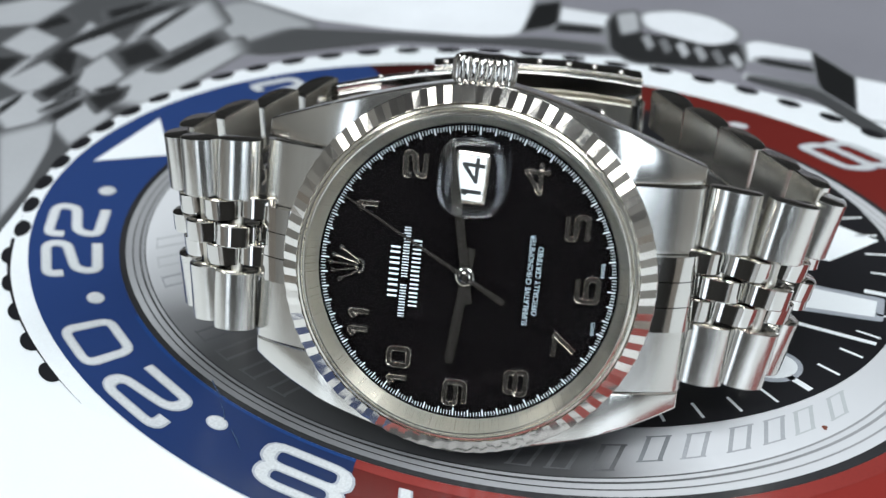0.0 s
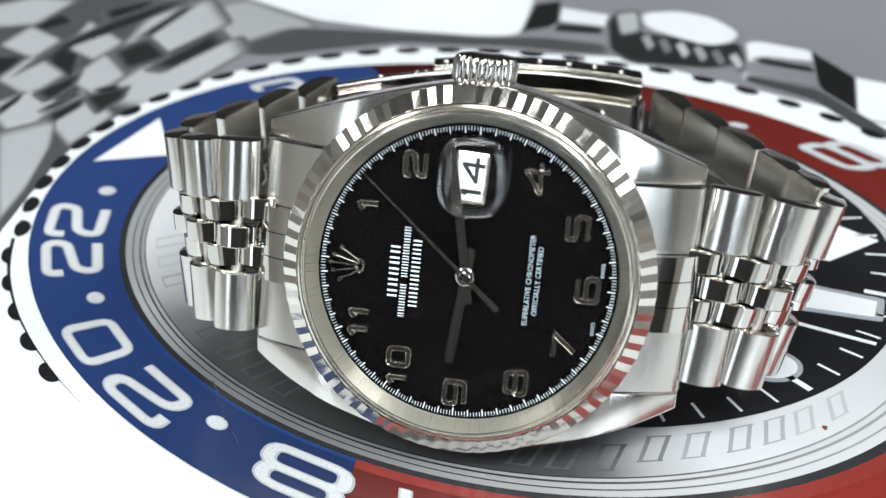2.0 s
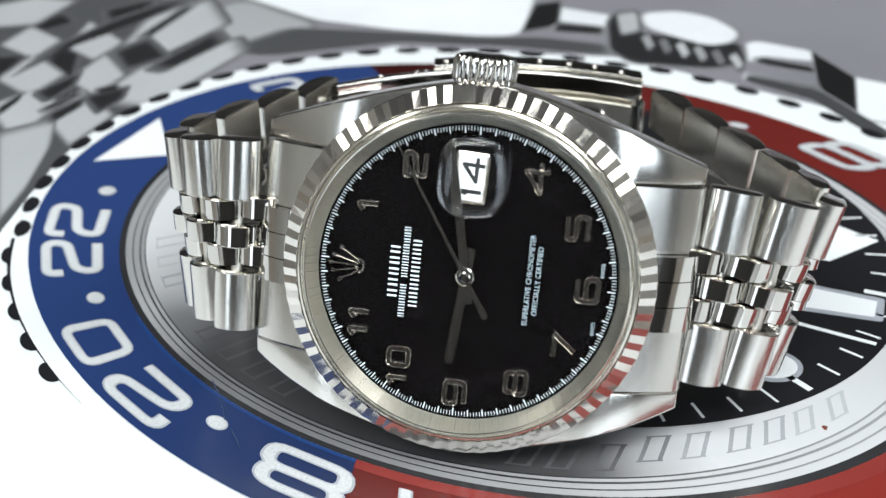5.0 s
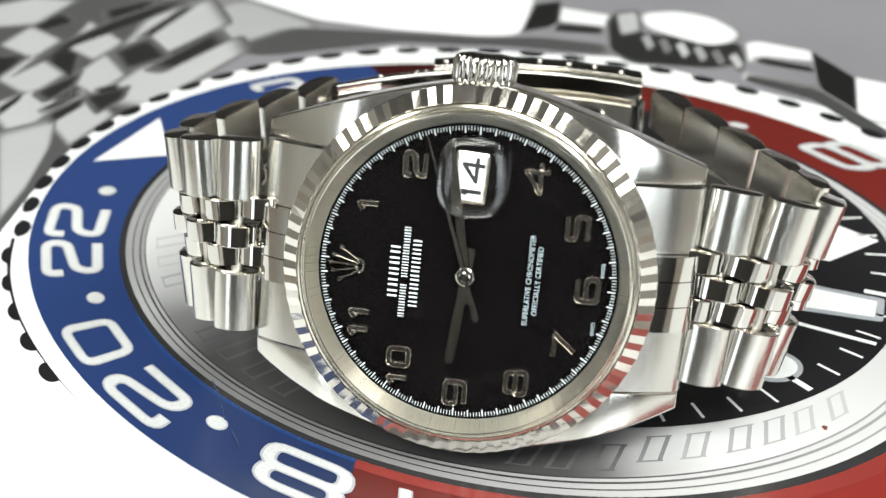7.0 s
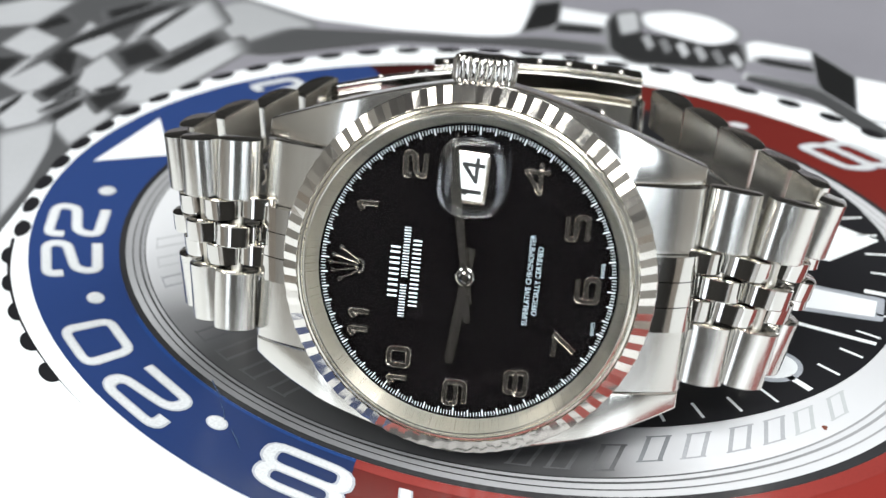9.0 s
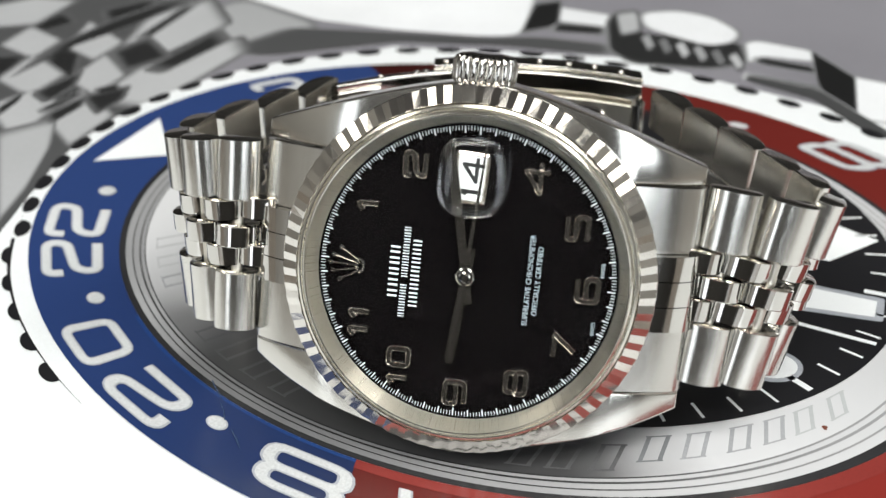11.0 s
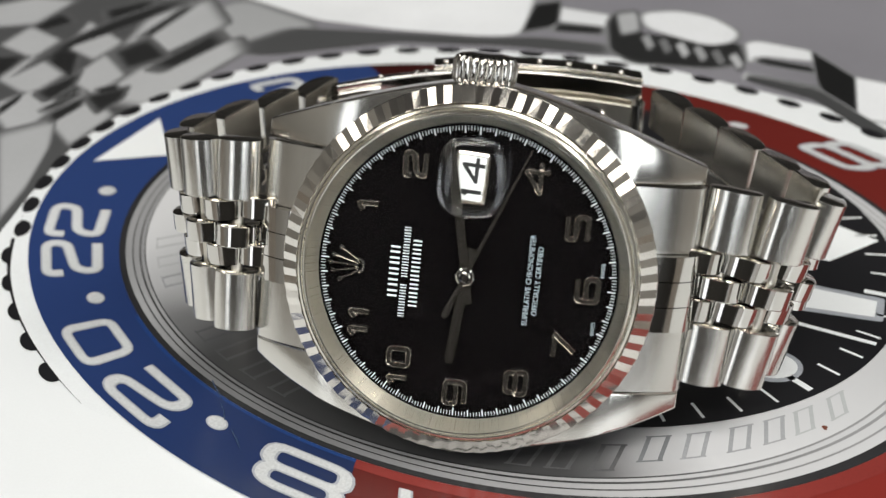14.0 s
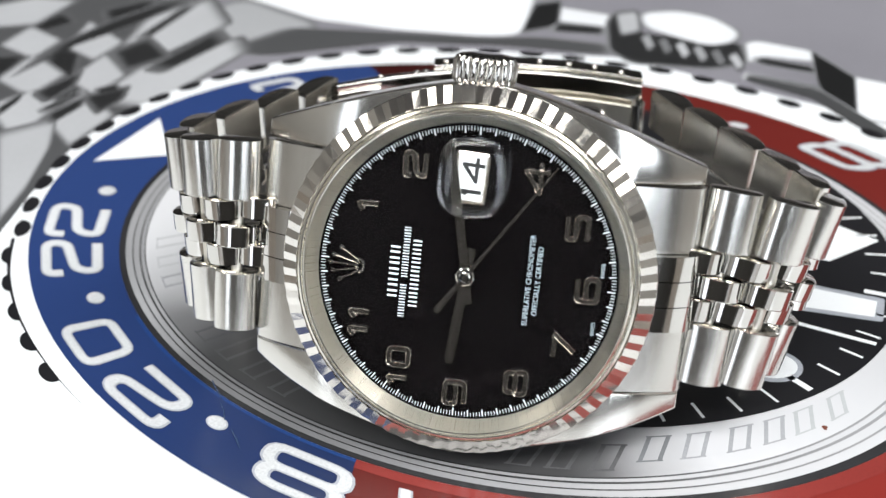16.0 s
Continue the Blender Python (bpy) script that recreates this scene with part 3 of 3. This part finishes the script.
watch = tagged(new("wristwatch"), "steel wristwatch with black dial, fluted bezel and five-piece link bracelet", "watch")
watch.matrix_basis = WATCH


def case_edge(x):
    return 11.6 + 6.0 * (1 - (abs(x) / 20.6) ** 1.4)


def make_case():
    xs = sorted({*[-20.6 + 41.2 * i / 40 for i in range(41)], -14.3, 14.3})
    top = lambda x, y: -0.9 - 0.045 * max(0, abs(x) - 11) ** 1.95 - 0.012 * max(0, abs(y) - 14) ** 2
    low = lambda x: -5.6 - 0.22 * max(0, abs(x) - 13)
    verts, faces, count = [], [], {}
    index = {}

    def vert(i, j, up):
        if (i, j, up) not in index:
            x = xs[i]
            yo = case_edge(x)
            y = [-yo, -(yo + 9.9) / 2, -9.9, 9.9, (yo + 9.9) / 2, yo][j]
            index[i, j, up] = len(verts)
            verts.append((x, y, top(x, y) if up else low(x)))
        return index[i, j, up]

    cells = [(i, j) for i in range(len(xs) - 1) for j in range(5) if j != 2 or abs(xs[i] + xs[i + 1]) / 2 < 14.3]
    for i, j in cells:
        corner = [(i, j), (i + 1, j), (i + 1, j + 1), (i, j + 1)]
        faces.append(tuple(vert(*c, 1) for c in corner))
        faces.append(tuple(vert(*c, 0) for c in corner[::-1]))
        for a, b in zip(corner, corner[1:] + corner[:1]):
            count.setdefault(frozenset((a, b)), []).append((a, b))
    for edge in count.values():
        if len(edge) == 1:
            a, b = edge[0]
            faces.append((vert(*a, 0), vert(*b, 0), vert(*b, 1), vert(*a, 1)))
    bm = bmesh.new()
    vs = [bm.verts.new((x * MM, y * MM, z * MM)) for x, y, z in verts]
    for f in faces:
        bm.faces.new([vs[i] for i in f])
    bmesh.ops.recalc_face_normals(bm, faces=bm.faces)
    sharp = [e for e in bm.edges if len(e.link_faces) == 2 and e.calc_face_angle(0) > radians(40)]
    bmesh.ops.bevel(bm, geom=sharp, offset=0.28 * MM, segments=3, affect="EDGES", profile=0.6)
    return bm_mesh("case", bm, 35)


part("case", make_case(), brushed_case, watch, "brushed steel case with four lugs")
part("case_back", mesh_of("case_back", *joined([lathe([(15.6, -5.4), (15.4, -6.6), (13.6, -7.6)], 96), disc(13.6, -7.6, 96)]), 30), satin, watch)

FLUTES = 72


def flute(i, k, r, z):
    """Ridges and valleys run straight from the outer edge to the ring."""
    if i % 2 and k in (1, 2, 3):
        return r - 0.05, z - 0.12
    return r, z


bezel = part("bezel", mesh_of("bezel", *lathe([(17.3, -1.6), (17.34, 0.04), (17.3, 0.1), (15.84, 1.17), (15.78, 1.1), (15.6, 0.6)], FLUTES * 2, wave=flute)), white_gold, watch, "fluted white gold bezel")
part("bezel_ring", mesh_of("bezel_ring", *lathe([(15.72, 0.7), (15.72, 1.08), (15.62, 1.24), (15.42, 1.36), (15.3, 1.34), (15.24, 1.24), (15.16, 1.36), (14.98, 1.5), (14.86, 1.46), (14.8, 1.1)], 216), 24), ring_steel, bezel, "smooth polished ring inside the flutes")
part("inner_flange", mesh_of("inner_flange", *lathe([(14.84, 1.4), (13.95, 0.1), (13.88, 0.0)], 216), 40), flange_steel, watch, "brushed steel ring round the dial")
dial = part("dial", mesh_of("dial", *disc(13.9, 0.0, 180)), dial_black, watch, "glossy black dial")

# crystal with its date lens
crystal = part("crystal", mesh_of("crystal", *joined([disc(14.8, 1.5, 180), lathe([(14.8, 1.5), (14.8, 2.3), (14.66, 2.45)], 180), disc(14.66, 2.45, 180)]), 30), sapphire, watch, "clear sapphire crystal")
crystal.visible_shadow = False


def make_lens():
    """A rounded magnifier with a bevelled rim, 6.4 by 7.4 mm."""
    pts = []
    for i in range(64):
        a = 2 * math.pi * i / 64
        c, s = math.cos(a), math.sin(a)
        q = (abs(c) ** 3.2 + abs(s) ** 2.6) ** (-1 / 2.9)
        pts.append((c * q, s * q))
    verts, faces = [], []
    for k, (g, z) in enumerate(((1.0, 2.48), (1.0, 2.95), (0.94, 3.16), (0.72, 3.3), (0.4, 3.39), (0.1, 3.42))):
        verts += [(3.05 * g * x, 3.6 * g * y, z) for x, y in pts]
        for i in range(64):
            j = (i + 1) % 64
            if k:
                faces.append(((k - 1) * 64 + i, (k - 1) * 64 + j, k * 64 + j, k * 64 + i))
    faces += [tuple(range(64)), tuple(range(320, 384))]
    return mesh_of("date_lens", verts, faces, 40)


lens_glass = glass("lens_glass", 1.5)
lens = part("date_lens", make_lens(), lens_glass, crystal, "magnifying lens over the date", pose(-0.1 * MM, 9.4 * MM, 0))
lens.visible_shadow = False

date = part("date_window", mesh_of("date_window", *poly([(-1.15, -1.9), (1.15, -1.9), (1.15, 1.9), (-1.15, 1.9)], 0.05, 0.15)), date_white, dial, "white date disc reading fourteen", pose(-0.45 * MM, 8.95 * MM, 0, 0, 0, -2))


def dial_glyph(ch, high, wide, stroke, profile, radius):
    """A numeral whose top points to twelve and which reads towards three."""
    pieces = []
    for pts, closed in GLYPHS[ch]:
        pts = rounded([((x - 0.5) * wide, (y - 0.5) * high) for x, y in pts], radius, 4, closed)
        pieces.append(ribbon(pts, stroke, closed, profile, place=lambda x, y, h: (-y, x, h)))
    return joined(pieces)


frame_line = rounded([(-1.3, -2.05), (1.3, -2.05), (1.3, 2.05), (-1.3, 2.05)], 0.25, 5, True)
part("date_frame", mesh_of("date_frame", *ribbon(frame_line, 0.3, True, [(-0.5, 0.02), (0.1, 0.16), (0.5, 0.02)]), 25), numeral_metal, dial, "polished frame of the date", pose(-0.45 * MM, 8.95 * MM, 0, 0, 0, -2))
flat = [(-0.5, 0.09), (0.5, 0.09)]
one, four = dial_glyph("1", 1.75, 0.65, 0.36, flat, 0.02), dial_glyph("4", 1.8, 1.95, 0.34, flat, 0.02)
moved = lambda g, dy: ([(x, y + dy, z) for x, y, z in g[0]], g[1])
part("date_digit", mesh_of("date_digit", *moved(one, -1.15)), date_black, date, "", pose(0.2 * MM, 0, 0))
part("date_digit", mesh_of("date_digit", *moved(four, 0.72)), date_black, date, "", pose(0.2 * MM, 0, 0))

raised = [(-0.5, 0.02), (-0.45, 0.28), (-0.37, 0.36), (-0.27, 0.29), (0.27, 0.29), (0.37, 0.36), (0.45, 0.28), (0.5, 0.02)]
for hour in (1, 2, 4, 5, 6, 7, 8, 9, 10, 11):
    a = radians(30 * hour)
    text = str(hour)
    cx, cy = -11.1 * math.cos(a), 11.1 * math.sin(a) - (0.3 if hour == 9 else 0)
    pieces = []
    for i, ch in enumerate(text):
        g = dial_glyph(ch, 2.15 if ch == "4" else 1.85, 1.6 if ch in "01" else 2.65 if ch == "4" else 2.1, 0.56 if ch == "4" else 0.62, raised, 0.1 if ch in "47" else 0.42)
        pieces.append(moved(g, (i - (len(text) - 1) / 2) * (1.7 if text == "11" else 2.0)))
    part("numeral", mesh_of("numeral", *joined(pieces), 25), numeral_metal, dial, "", pose(cx * MM, cy * MM, 0))

# five-pronged emblem at twelve
emblem = []
for k in range(5):
    tip = ((-0.55, -1.2, -1.5, -1.2, -0.55)[k], 0.76 * (k - 2))
    base = (1.1, 0.26 * (k - 2))
    emblem.append(ribbon([base, ((base[0] + tip[0]) / 2, (base[1] + tip[1]) / 2), tip], 0.2, False, raised))
    emblem.append(([(tip[0] + 0.24 * math.cos(t), tip[1] + 0.24 * math.sin(t), 0.34) for t in [i * math.pi / 6 for i in range(12)]], [tuple(range(12))]))
emblem.append(ribbon([(1.25 + 0.34 * math.cos(t), 0.62 * math.sin(t)) for t in [i * math.pi / 10 for i in range(20)]], 0.2, True, raised))
part("emblem", mesh_of("emblem", *joined(emblem), 25), numeral_metal, dial, "raised polished emblem", pose(-11.15 * MM, -0.35 * MM, 0))

# minute track
ticks = []
for k in range(300):
    a = 2 * math.pi * k / 300
    r0 = 12.92 if k % 25 == 0 else 13.02 if k % 5 == 0 else 13.25
    w = 0.10 if k % 5 == 0 else 0.055
    ticks.append(ribbon([(r0 * math.cos(a), r0 * math.sin(a)), (13.64 * math.cos(a), 13.64 * math.sin(a))], w, place=lambda x, y, h: (x, y, 0.02)))
part("minute_track", mesh_of("minute_track", *joined(ticks)), dial_white, dial, "fine white minute track")


def lettering(name, text, high, x, y, mat, parent, z=0.03, long=1.0):
    """Printed words whose tops point to twelve."""
    curve = bpy.data.curves.new(name, "FONT")
    curve.body, curve.size, curve.align_x, curve.align_y = text, high * MM / 0.72, "CENTER", "CENTER"
    curve.resolution_u = 3
    tmp = new(name, curve)
    me = bpy.data.meshes.new_from_object(tmp.evaluated_get(bpy.context.evaluated_depsgraph_get()))
    bpy.data.objects.remove(tmp)
    span = max(v.co.x for v in me.vertices) - min(v.co.x for v in me.vertices)
    for v in me.vertices:
        v.co.x *= long * MM / span
    return part(name, me, mat, parent, "", pose(x * MM, y * MM, z * MM, 0, 0, 90))


lettering("lettering", "SUPERLATIVE CHRONOMETER", 0.5, 5.75, 0.15, dial_print, dial, 0.03, 8.5)
lettering("lettering", "OFFICIALLY CERTIFIED", 0.5, 6.55, 0.15, dial_print, dial, 0.03, 6.45)
lettering("lettering", "SWISS", 0.34, 12.0, -3.6, dial_print, dial, 0.03, 1.3)
lettering("lettering", "MADE", 0.34, 12.3, 1.9, dial_print, dial, 0.03, 1.3)


def bars(count, length, high, x, mat, skip=()):
    """A brand word as a row of plain upright bars across the dial."""
    pieces = []
    step = length / count
    for k in range(count):
        if k not in skip:
            for off in (0.22, 0.68):
                y = -length / 2 - 0.5 + (k + off) * step
                w = step * 0.17
                pieces.append(poly([(x - high / 2, y - w / 2), (x + high / 2, y - w / 2), (x + high / 2, y + w / 2), (x - high / 2, y + w / 2)], 0.03))
    part("printed_word", mesh_of("printed_word", *joined(pieces)), mat, dial)


bars(5, 5.2, 0.9, -6.75, dial_white)
bars(16, 8.7, 0.6, -5.75, dial_white, (6,))
bars(8, 6.6, 0.78, -4.75, dial_white)


# ---- hour, minute and seconds pointers ----
def hand(name, length, tail, width, z, label, thin=0.6):
    prof = [(-0.5, 0.0), (-0.47, 0.06), (0.0, 0.066), (0.47, 0.06), (0.5, 0.0)]
    v, f = ribbon([(tail, 0), (0, 0), (-length + width * 0.6, 0), (-length, 0)], width, False, prof)
    for i in range(15, 20):
        v[i] = (v[i][0], v[i][1] * thin, v[i][2])
    return part(name, mesh_of(name, v, f, 25), numeral_metal, watch, label, pose(0, 0, z * MM))


hour_hand = hand("hour_hand", 8.5, 2.6, 0.95, 0.55, "polished baton hour hand")
hour_hand.matrix_basis = pose(0, 0, 0.55 * MM, 0, 0, -275.5)
minute_hand = hand("minute_hand", 12.2, 2.6, 0.85, 0.9, "polished baton minute hand")
minute_hand.matrix_basis = pose(0, 0, 0.9 * MM, 0, 0, -79)
def ridged_needle(rows):
    """A tapered needle with a low ridge along it; rows of (x, half width)."""
    verts, faces = [], []
    for k, (x, w) in enumerate(rows):
        verts += [(x, -w, 0.0), (x, -w, 0.05), (x, 0.0, 0.05 + 0.07 * w), (x, w, 0.05), (x, w, 0.0)]
        if k:
            faces += [(5 * k - 5 + c, 5 * k - 5 + (c + 1) % 5, 5 * k + (c + 1) % 5, 5 * k + c) for c in range(5)]
    return verts, faces + [tuple(range(5)), tuple(5 * len(rows) - 5 + c for c in range(5))]


seconds_hand = part("seconds_hand", mesh_of("seconds_hand", *ridged_needle(((4.3, 0.22), (3.9, 0.32), (1.2, 0.22), (0.0, 0.19), (-6.0, 0.15), (-13.2, 0.07)))), numeral_metal, watch, "thin polished sweeping seconds hand", pose(0, 0, 1.25 * MM))
part("hand_hub", mesh_of("hand_hub", *joined([lathe([(0.85, 0.3), (0.85, 1.2), (0.75, 1.28), (0.5, 1.3), (0.45, 1.7), (0.3, 1.8)], 32), disc(0.3, 1.8, 32)]), 30), polished, watch, "round polished hub at the dial centre")


# ---- winding crown ----
def crown_wave(i, k, r, z):
    """Rounded lobes with sharp valleys, eight steps a lobe."""
    lobe = abs(math.sin(math.pi * (i % 8) / 8)) ** 0.7
    return r - (0.0, 0.12, 0.42, 0.42, 0.2, 0.0)[min(k, 5)] * (1 - lobe), z


crown_m = pose(-0.55 * MM, 16.2 * MM, -3.2 * MM, -90)
crown = part("winding_crown", mesh_of("winding_crown", *joined([lathe([(2.2, 0.8), (2.75, 1.0), (2.97, 1.3), (2.97, 2.95), (2.7, 3.4), (2.3, 3.62), (1.5, 3.75)], 176, wave=crown_wave), disc(1.5, 3.75, 176)]), 40), polished, watch, "fluted steel winding crown", crown_m)
part("crown_tube", mesh_of("crown_tube", *lathe([(2.0, -0.5), (2.0, 1.4)], 40), 30), satin, crown)


# ---- bracelet ----
def half_barrel(length, wide, thick, crest):
    """A link piece: domed outside, flat inside, rounded ends; its axis along y."""
    outline = []
    for i in range(25):
        a = math.pi * i / 24
        outline.append((wide / 2 * math.cos(a), crest * math.sin(a)))
    outline += [(-wide / 2, -thick), (wide / 2, -thick)]
    n = len(outline)
    verts, faces = [], []
    for y, g in ((-length / 2, 0.86), (-length / 2 + 0.16, 1.0), (length / 2 - 0.16, 1.0), (length / 2, 0.86)):
        verts += [(x * g, y, z * g) for x, z in outline]
    for k in range(3):
        for i in range(n):
            j = (i + 1) % n
            faces.append((k * n + i, k * n + j, (k + 1) * n + j, (k + 1) * n + i))
    faces += [tuple(range(n))[::-1], tuple(range(3 * n, 4 * n))]
    return verts, faces


def make_link(m, before, width, pitch, fill):
    """One link: a pin bar with two wide outer pieces and three small centre pieces, two of them half a step towards the head."""
    outer, small = width * 0.315, width * 0.122
    link = part("link", mesh_of("link", *half_barrel(width * 0.96, 1.0, 0.45, 0.3)), satin, watch, "", m)
    om = mesh_of("outer_piece", *half_barrel(outer, pitch * fill, 0.9, 1.6), 42)
    cm = mesh_of("centre_piece", *half_barrel(small * 0.97, pitch * fill, 0.9, 1.7), 42)
    for s in (-1, 1):
        part("outer_piece", om, brushed, link, "", pose(0, s * (width - outer) / 2 * MM, 0))
    back = m.inverted() @ before
    for k in (-1, 0, 1):
        part("centre_piece", cm, polished, link, "polished steel piece", (pose(0, 0, 0) if k == 0 else back) @ pose(0, k * small * MM, 0))
    return link


# upper edges of the links from head to clasp, millimetres on the table, and their lean to the side
RIGHT = [(24.9, 4.2, 25.0, 0.18), (30.3, 3.6, 24.0, 0.255), (34.2, 6.2, 22.8, 0.31), (33.8, 11.4, 22.0, 0.2), (32.0, 17.0, 21.0, 0.15), (29.6, 23.6, 20.0, 0.1), (27.0, 30.0, 19.0, 0.05), (24.2, 36.4, 18.0, 0.0)]
LEFT = [(-21.4, 10.5, 27.0, 0.07), (-25.5, 11.8, 26.5, -0.02), (-28.0, 15.0, 25.2, -0.06), (-27.2, 20.0, 24.0, -0.05), (-24.4, 26.4, 22.0, -0.03), (-20.9, 33.0, 20.0, 0.0), (-17.0, 39.6, 18.2, 0.0)]
WATCH_Y = Vector((0.0935, 0.3441, 0.9343))
inverse = WATCH.inverted()


def link_place(p, t, up, width):
    t = (t - up * t.dot(up)).normalized()
    out = t.cross(up).normalized()
    c = (p - up * width / 2) * MM
    return inverse @ Matrix(((t.x, up.x, out.x, c.x), (t.y, up.y, out.y, c.y), (t.z, up.z, out.z, c.z), (0, 0, 0, 1)))


for rows, sign in ((RIGHT, 1), (LEFT, -1)):
    pts = [Vector(p[:3]) for p in rows]
    last = len(pts) - 1
    head = pts[0] - Vector((4.6 * sign, -0.6, -0.6))
    for i, p in enumerate(pts):
        u = i / last
        up = Vector((rows[i][3], 0.344 * (1 - u) + 0.05 * u, 1.0)).normalized()
        a, b = pts[i - 1] if i else head, pts[min(last, i + 1)]
        width = 18.9 - 3.0 * u
        pitch = (5.35 if sign > 0 else 4.5) if i < 2 else min((p - a).length, 7.0)
        make_link(link_place(p, (b - a) * sign, up, width), link_place((a + p) / 2, (p - a) * sign, up, width), width, pitch, 0.92 if i < 2 else 0.95)

# end links between the lugs
for s in (-1, 1):
    for k, (y, ln, mat) in enumerate(((-6.65, 6.1, brushed), (6.65, 6.1, brushed), (-2.4, 2.35, polished), (0, 2.35, polished), (2.4, 2.35, polished))):
        verts, faces = [], []
        prof = [(13.9, -1.1), (15.6, -1.6), (18.2, -2.55), (20.4, -3.9), (20.9, -5.2), (19.0, -6.0), (13.9, -5.6)]
        if k > 1:
            prof = [(13.9, -1.2)] + [(16.4 + 5.1 * math.cos(a), -6.1 + 5.1 * math.sin(a)) for a in map(radians, range(100, 0, -10))] + [(19.0, -6.2), (13.9, -5.6)]
        prof = prof[:1] + [tuple(q) for q in rounded(prof, 1.2, 6)][1:-1] + prof[-1:]
        for yy in (y - ln / 2 + 0.02, y + ln / 2 - 0.02):
            verts += [(s * x, yy, z) for x, z in prof]
        n = len(prof)
        faces = [(i, (i + 1) % n, n + (i + 1) % n, n + i) for i in range(n)] + [tuple(range(n)), tuple(range(n, 2 * n))]
        part("end_link_piece", mesh_of("end_link_piece", verts, faces, 35), mat, watch)


# ---- folding clasp at the back of the loop ----
def bow(x, back, depth=4.2):
    return back + depth * (1 - ((x - 3.4) / 18.0) ** 2)


def curved_plate(name, x0, x1, back, z0, z1, thick, mat, parent, label="", soft=0.3):
    """An upright plate between x0 and x1, bowed backwards, its upper edge rounded."""
    verts, faces = [], []
    n = 30
    top = [(thick / 2 - (thick / 2 - soft) * s - soft * s * math.sin(a), z1 - soft + soft * math.cos(a)) for s, angles in ((1, (90, 60, 30, 0)), (-1, (0, 30, 60, 90))) for a in map(radians, angles)]
    section = [(0.0, z0)] + top + [(thick, z0)]
    m = len(section)
    for i in range(n + 1):
        x = x0 + (x1 - x0) * i / n
        verts += [(x, bow(x, back) + dy, z) for dy, z in section]
        if i:
            o = m * i
            for c in range(m):
                d = (c + 1) % m
                faces.append((o - m + c, o - m + d, o + d, o + c))
    faces += [tuple(range(m)), tuple(m * n + c for c in range(m))]
    return part(name, mesh_of(name, verts, faces, 35), mat, parent, label, inverse if parent is watch else None)


clasp = curved_plate("clasp_cover", -3.2, 21.4, 42.1, 0.4, 17.7, 2.2, polished, watch, "folded steel bracelet clasp", 0.12)
curved_plate("clasp_blade", -14.6, 21.2, 40.9, 0.8, 17.35, 1.1, polished, clasp, "polished curved blade of the clasp", 0.35)
curved_plate("clasp_blade", -2.0, 20.2, 39.6, 1.8, 15.0, 0.5, satin, clasp, "slotted inner blade of the clasp", 0.2)
curved_plate("clasp_sleeve", -14.4, -9.6, 40.2, 13.5, 16.7, 1.4, polished, clasp, "", 0.65)
slot = rounded([(7.5, 9.6), (17.4, 9.6), (17.4, 13.9), (7.5, 13.9)], 1.9, 6, True)
part("blade_slot", mesh_of("blade_slot", *ribbon(slot, 0.6, True, [(-0.5, 0.0), (-0.2, 0.3), (0.2, 0.3), (0.5, 0.0)], place=lambda x, z, h: (x, bow(x, 39.55) - h, z)), 30), polished, clasp)
for x in (-13.6, 20.7):
    v, f = lathe([(0.85, 1.0), (0.85, 15.6), (0.6, 16.0), (0.05, 16.1)], 24)
    part("hinge", mesh_of("hinge", [(a + x, b + bow(x, 39.6), c) for a, b, c in v], f, 30), polished, clasp)
for x, back, z in ((-9.5, 41.4, 17.35), (-5.3, 41.4, 17.35), (-4.2, 41.4, 17.35), (-1.8, 43.2, 17.7), (9.5, 43.4, 17.7), (13.0, 43.4, 17.7), (16.0, 43.4, 17.7), (19.0, 43.0, 17.7)):
    v, f = lathe([(0.42, z - 0.1), (0.4, z + 0.12), (0.25, z + 0.28), (0.02, z + 0.32)], 12)
    part("rivet", mesh_of("rivet", [(a + x, b + bow(x, back), c) for a, b, c in v], f, 50), polished, clasp)


def motions():
    """The seconds hand sweeps six degrees a second; the other two rest."""
    walk(seconds_hand, [(t, pose(0, 0, 1.25 * MM, 0, 0, -(27.9 + 6.0 * t))) for t in range(17)])


motions()
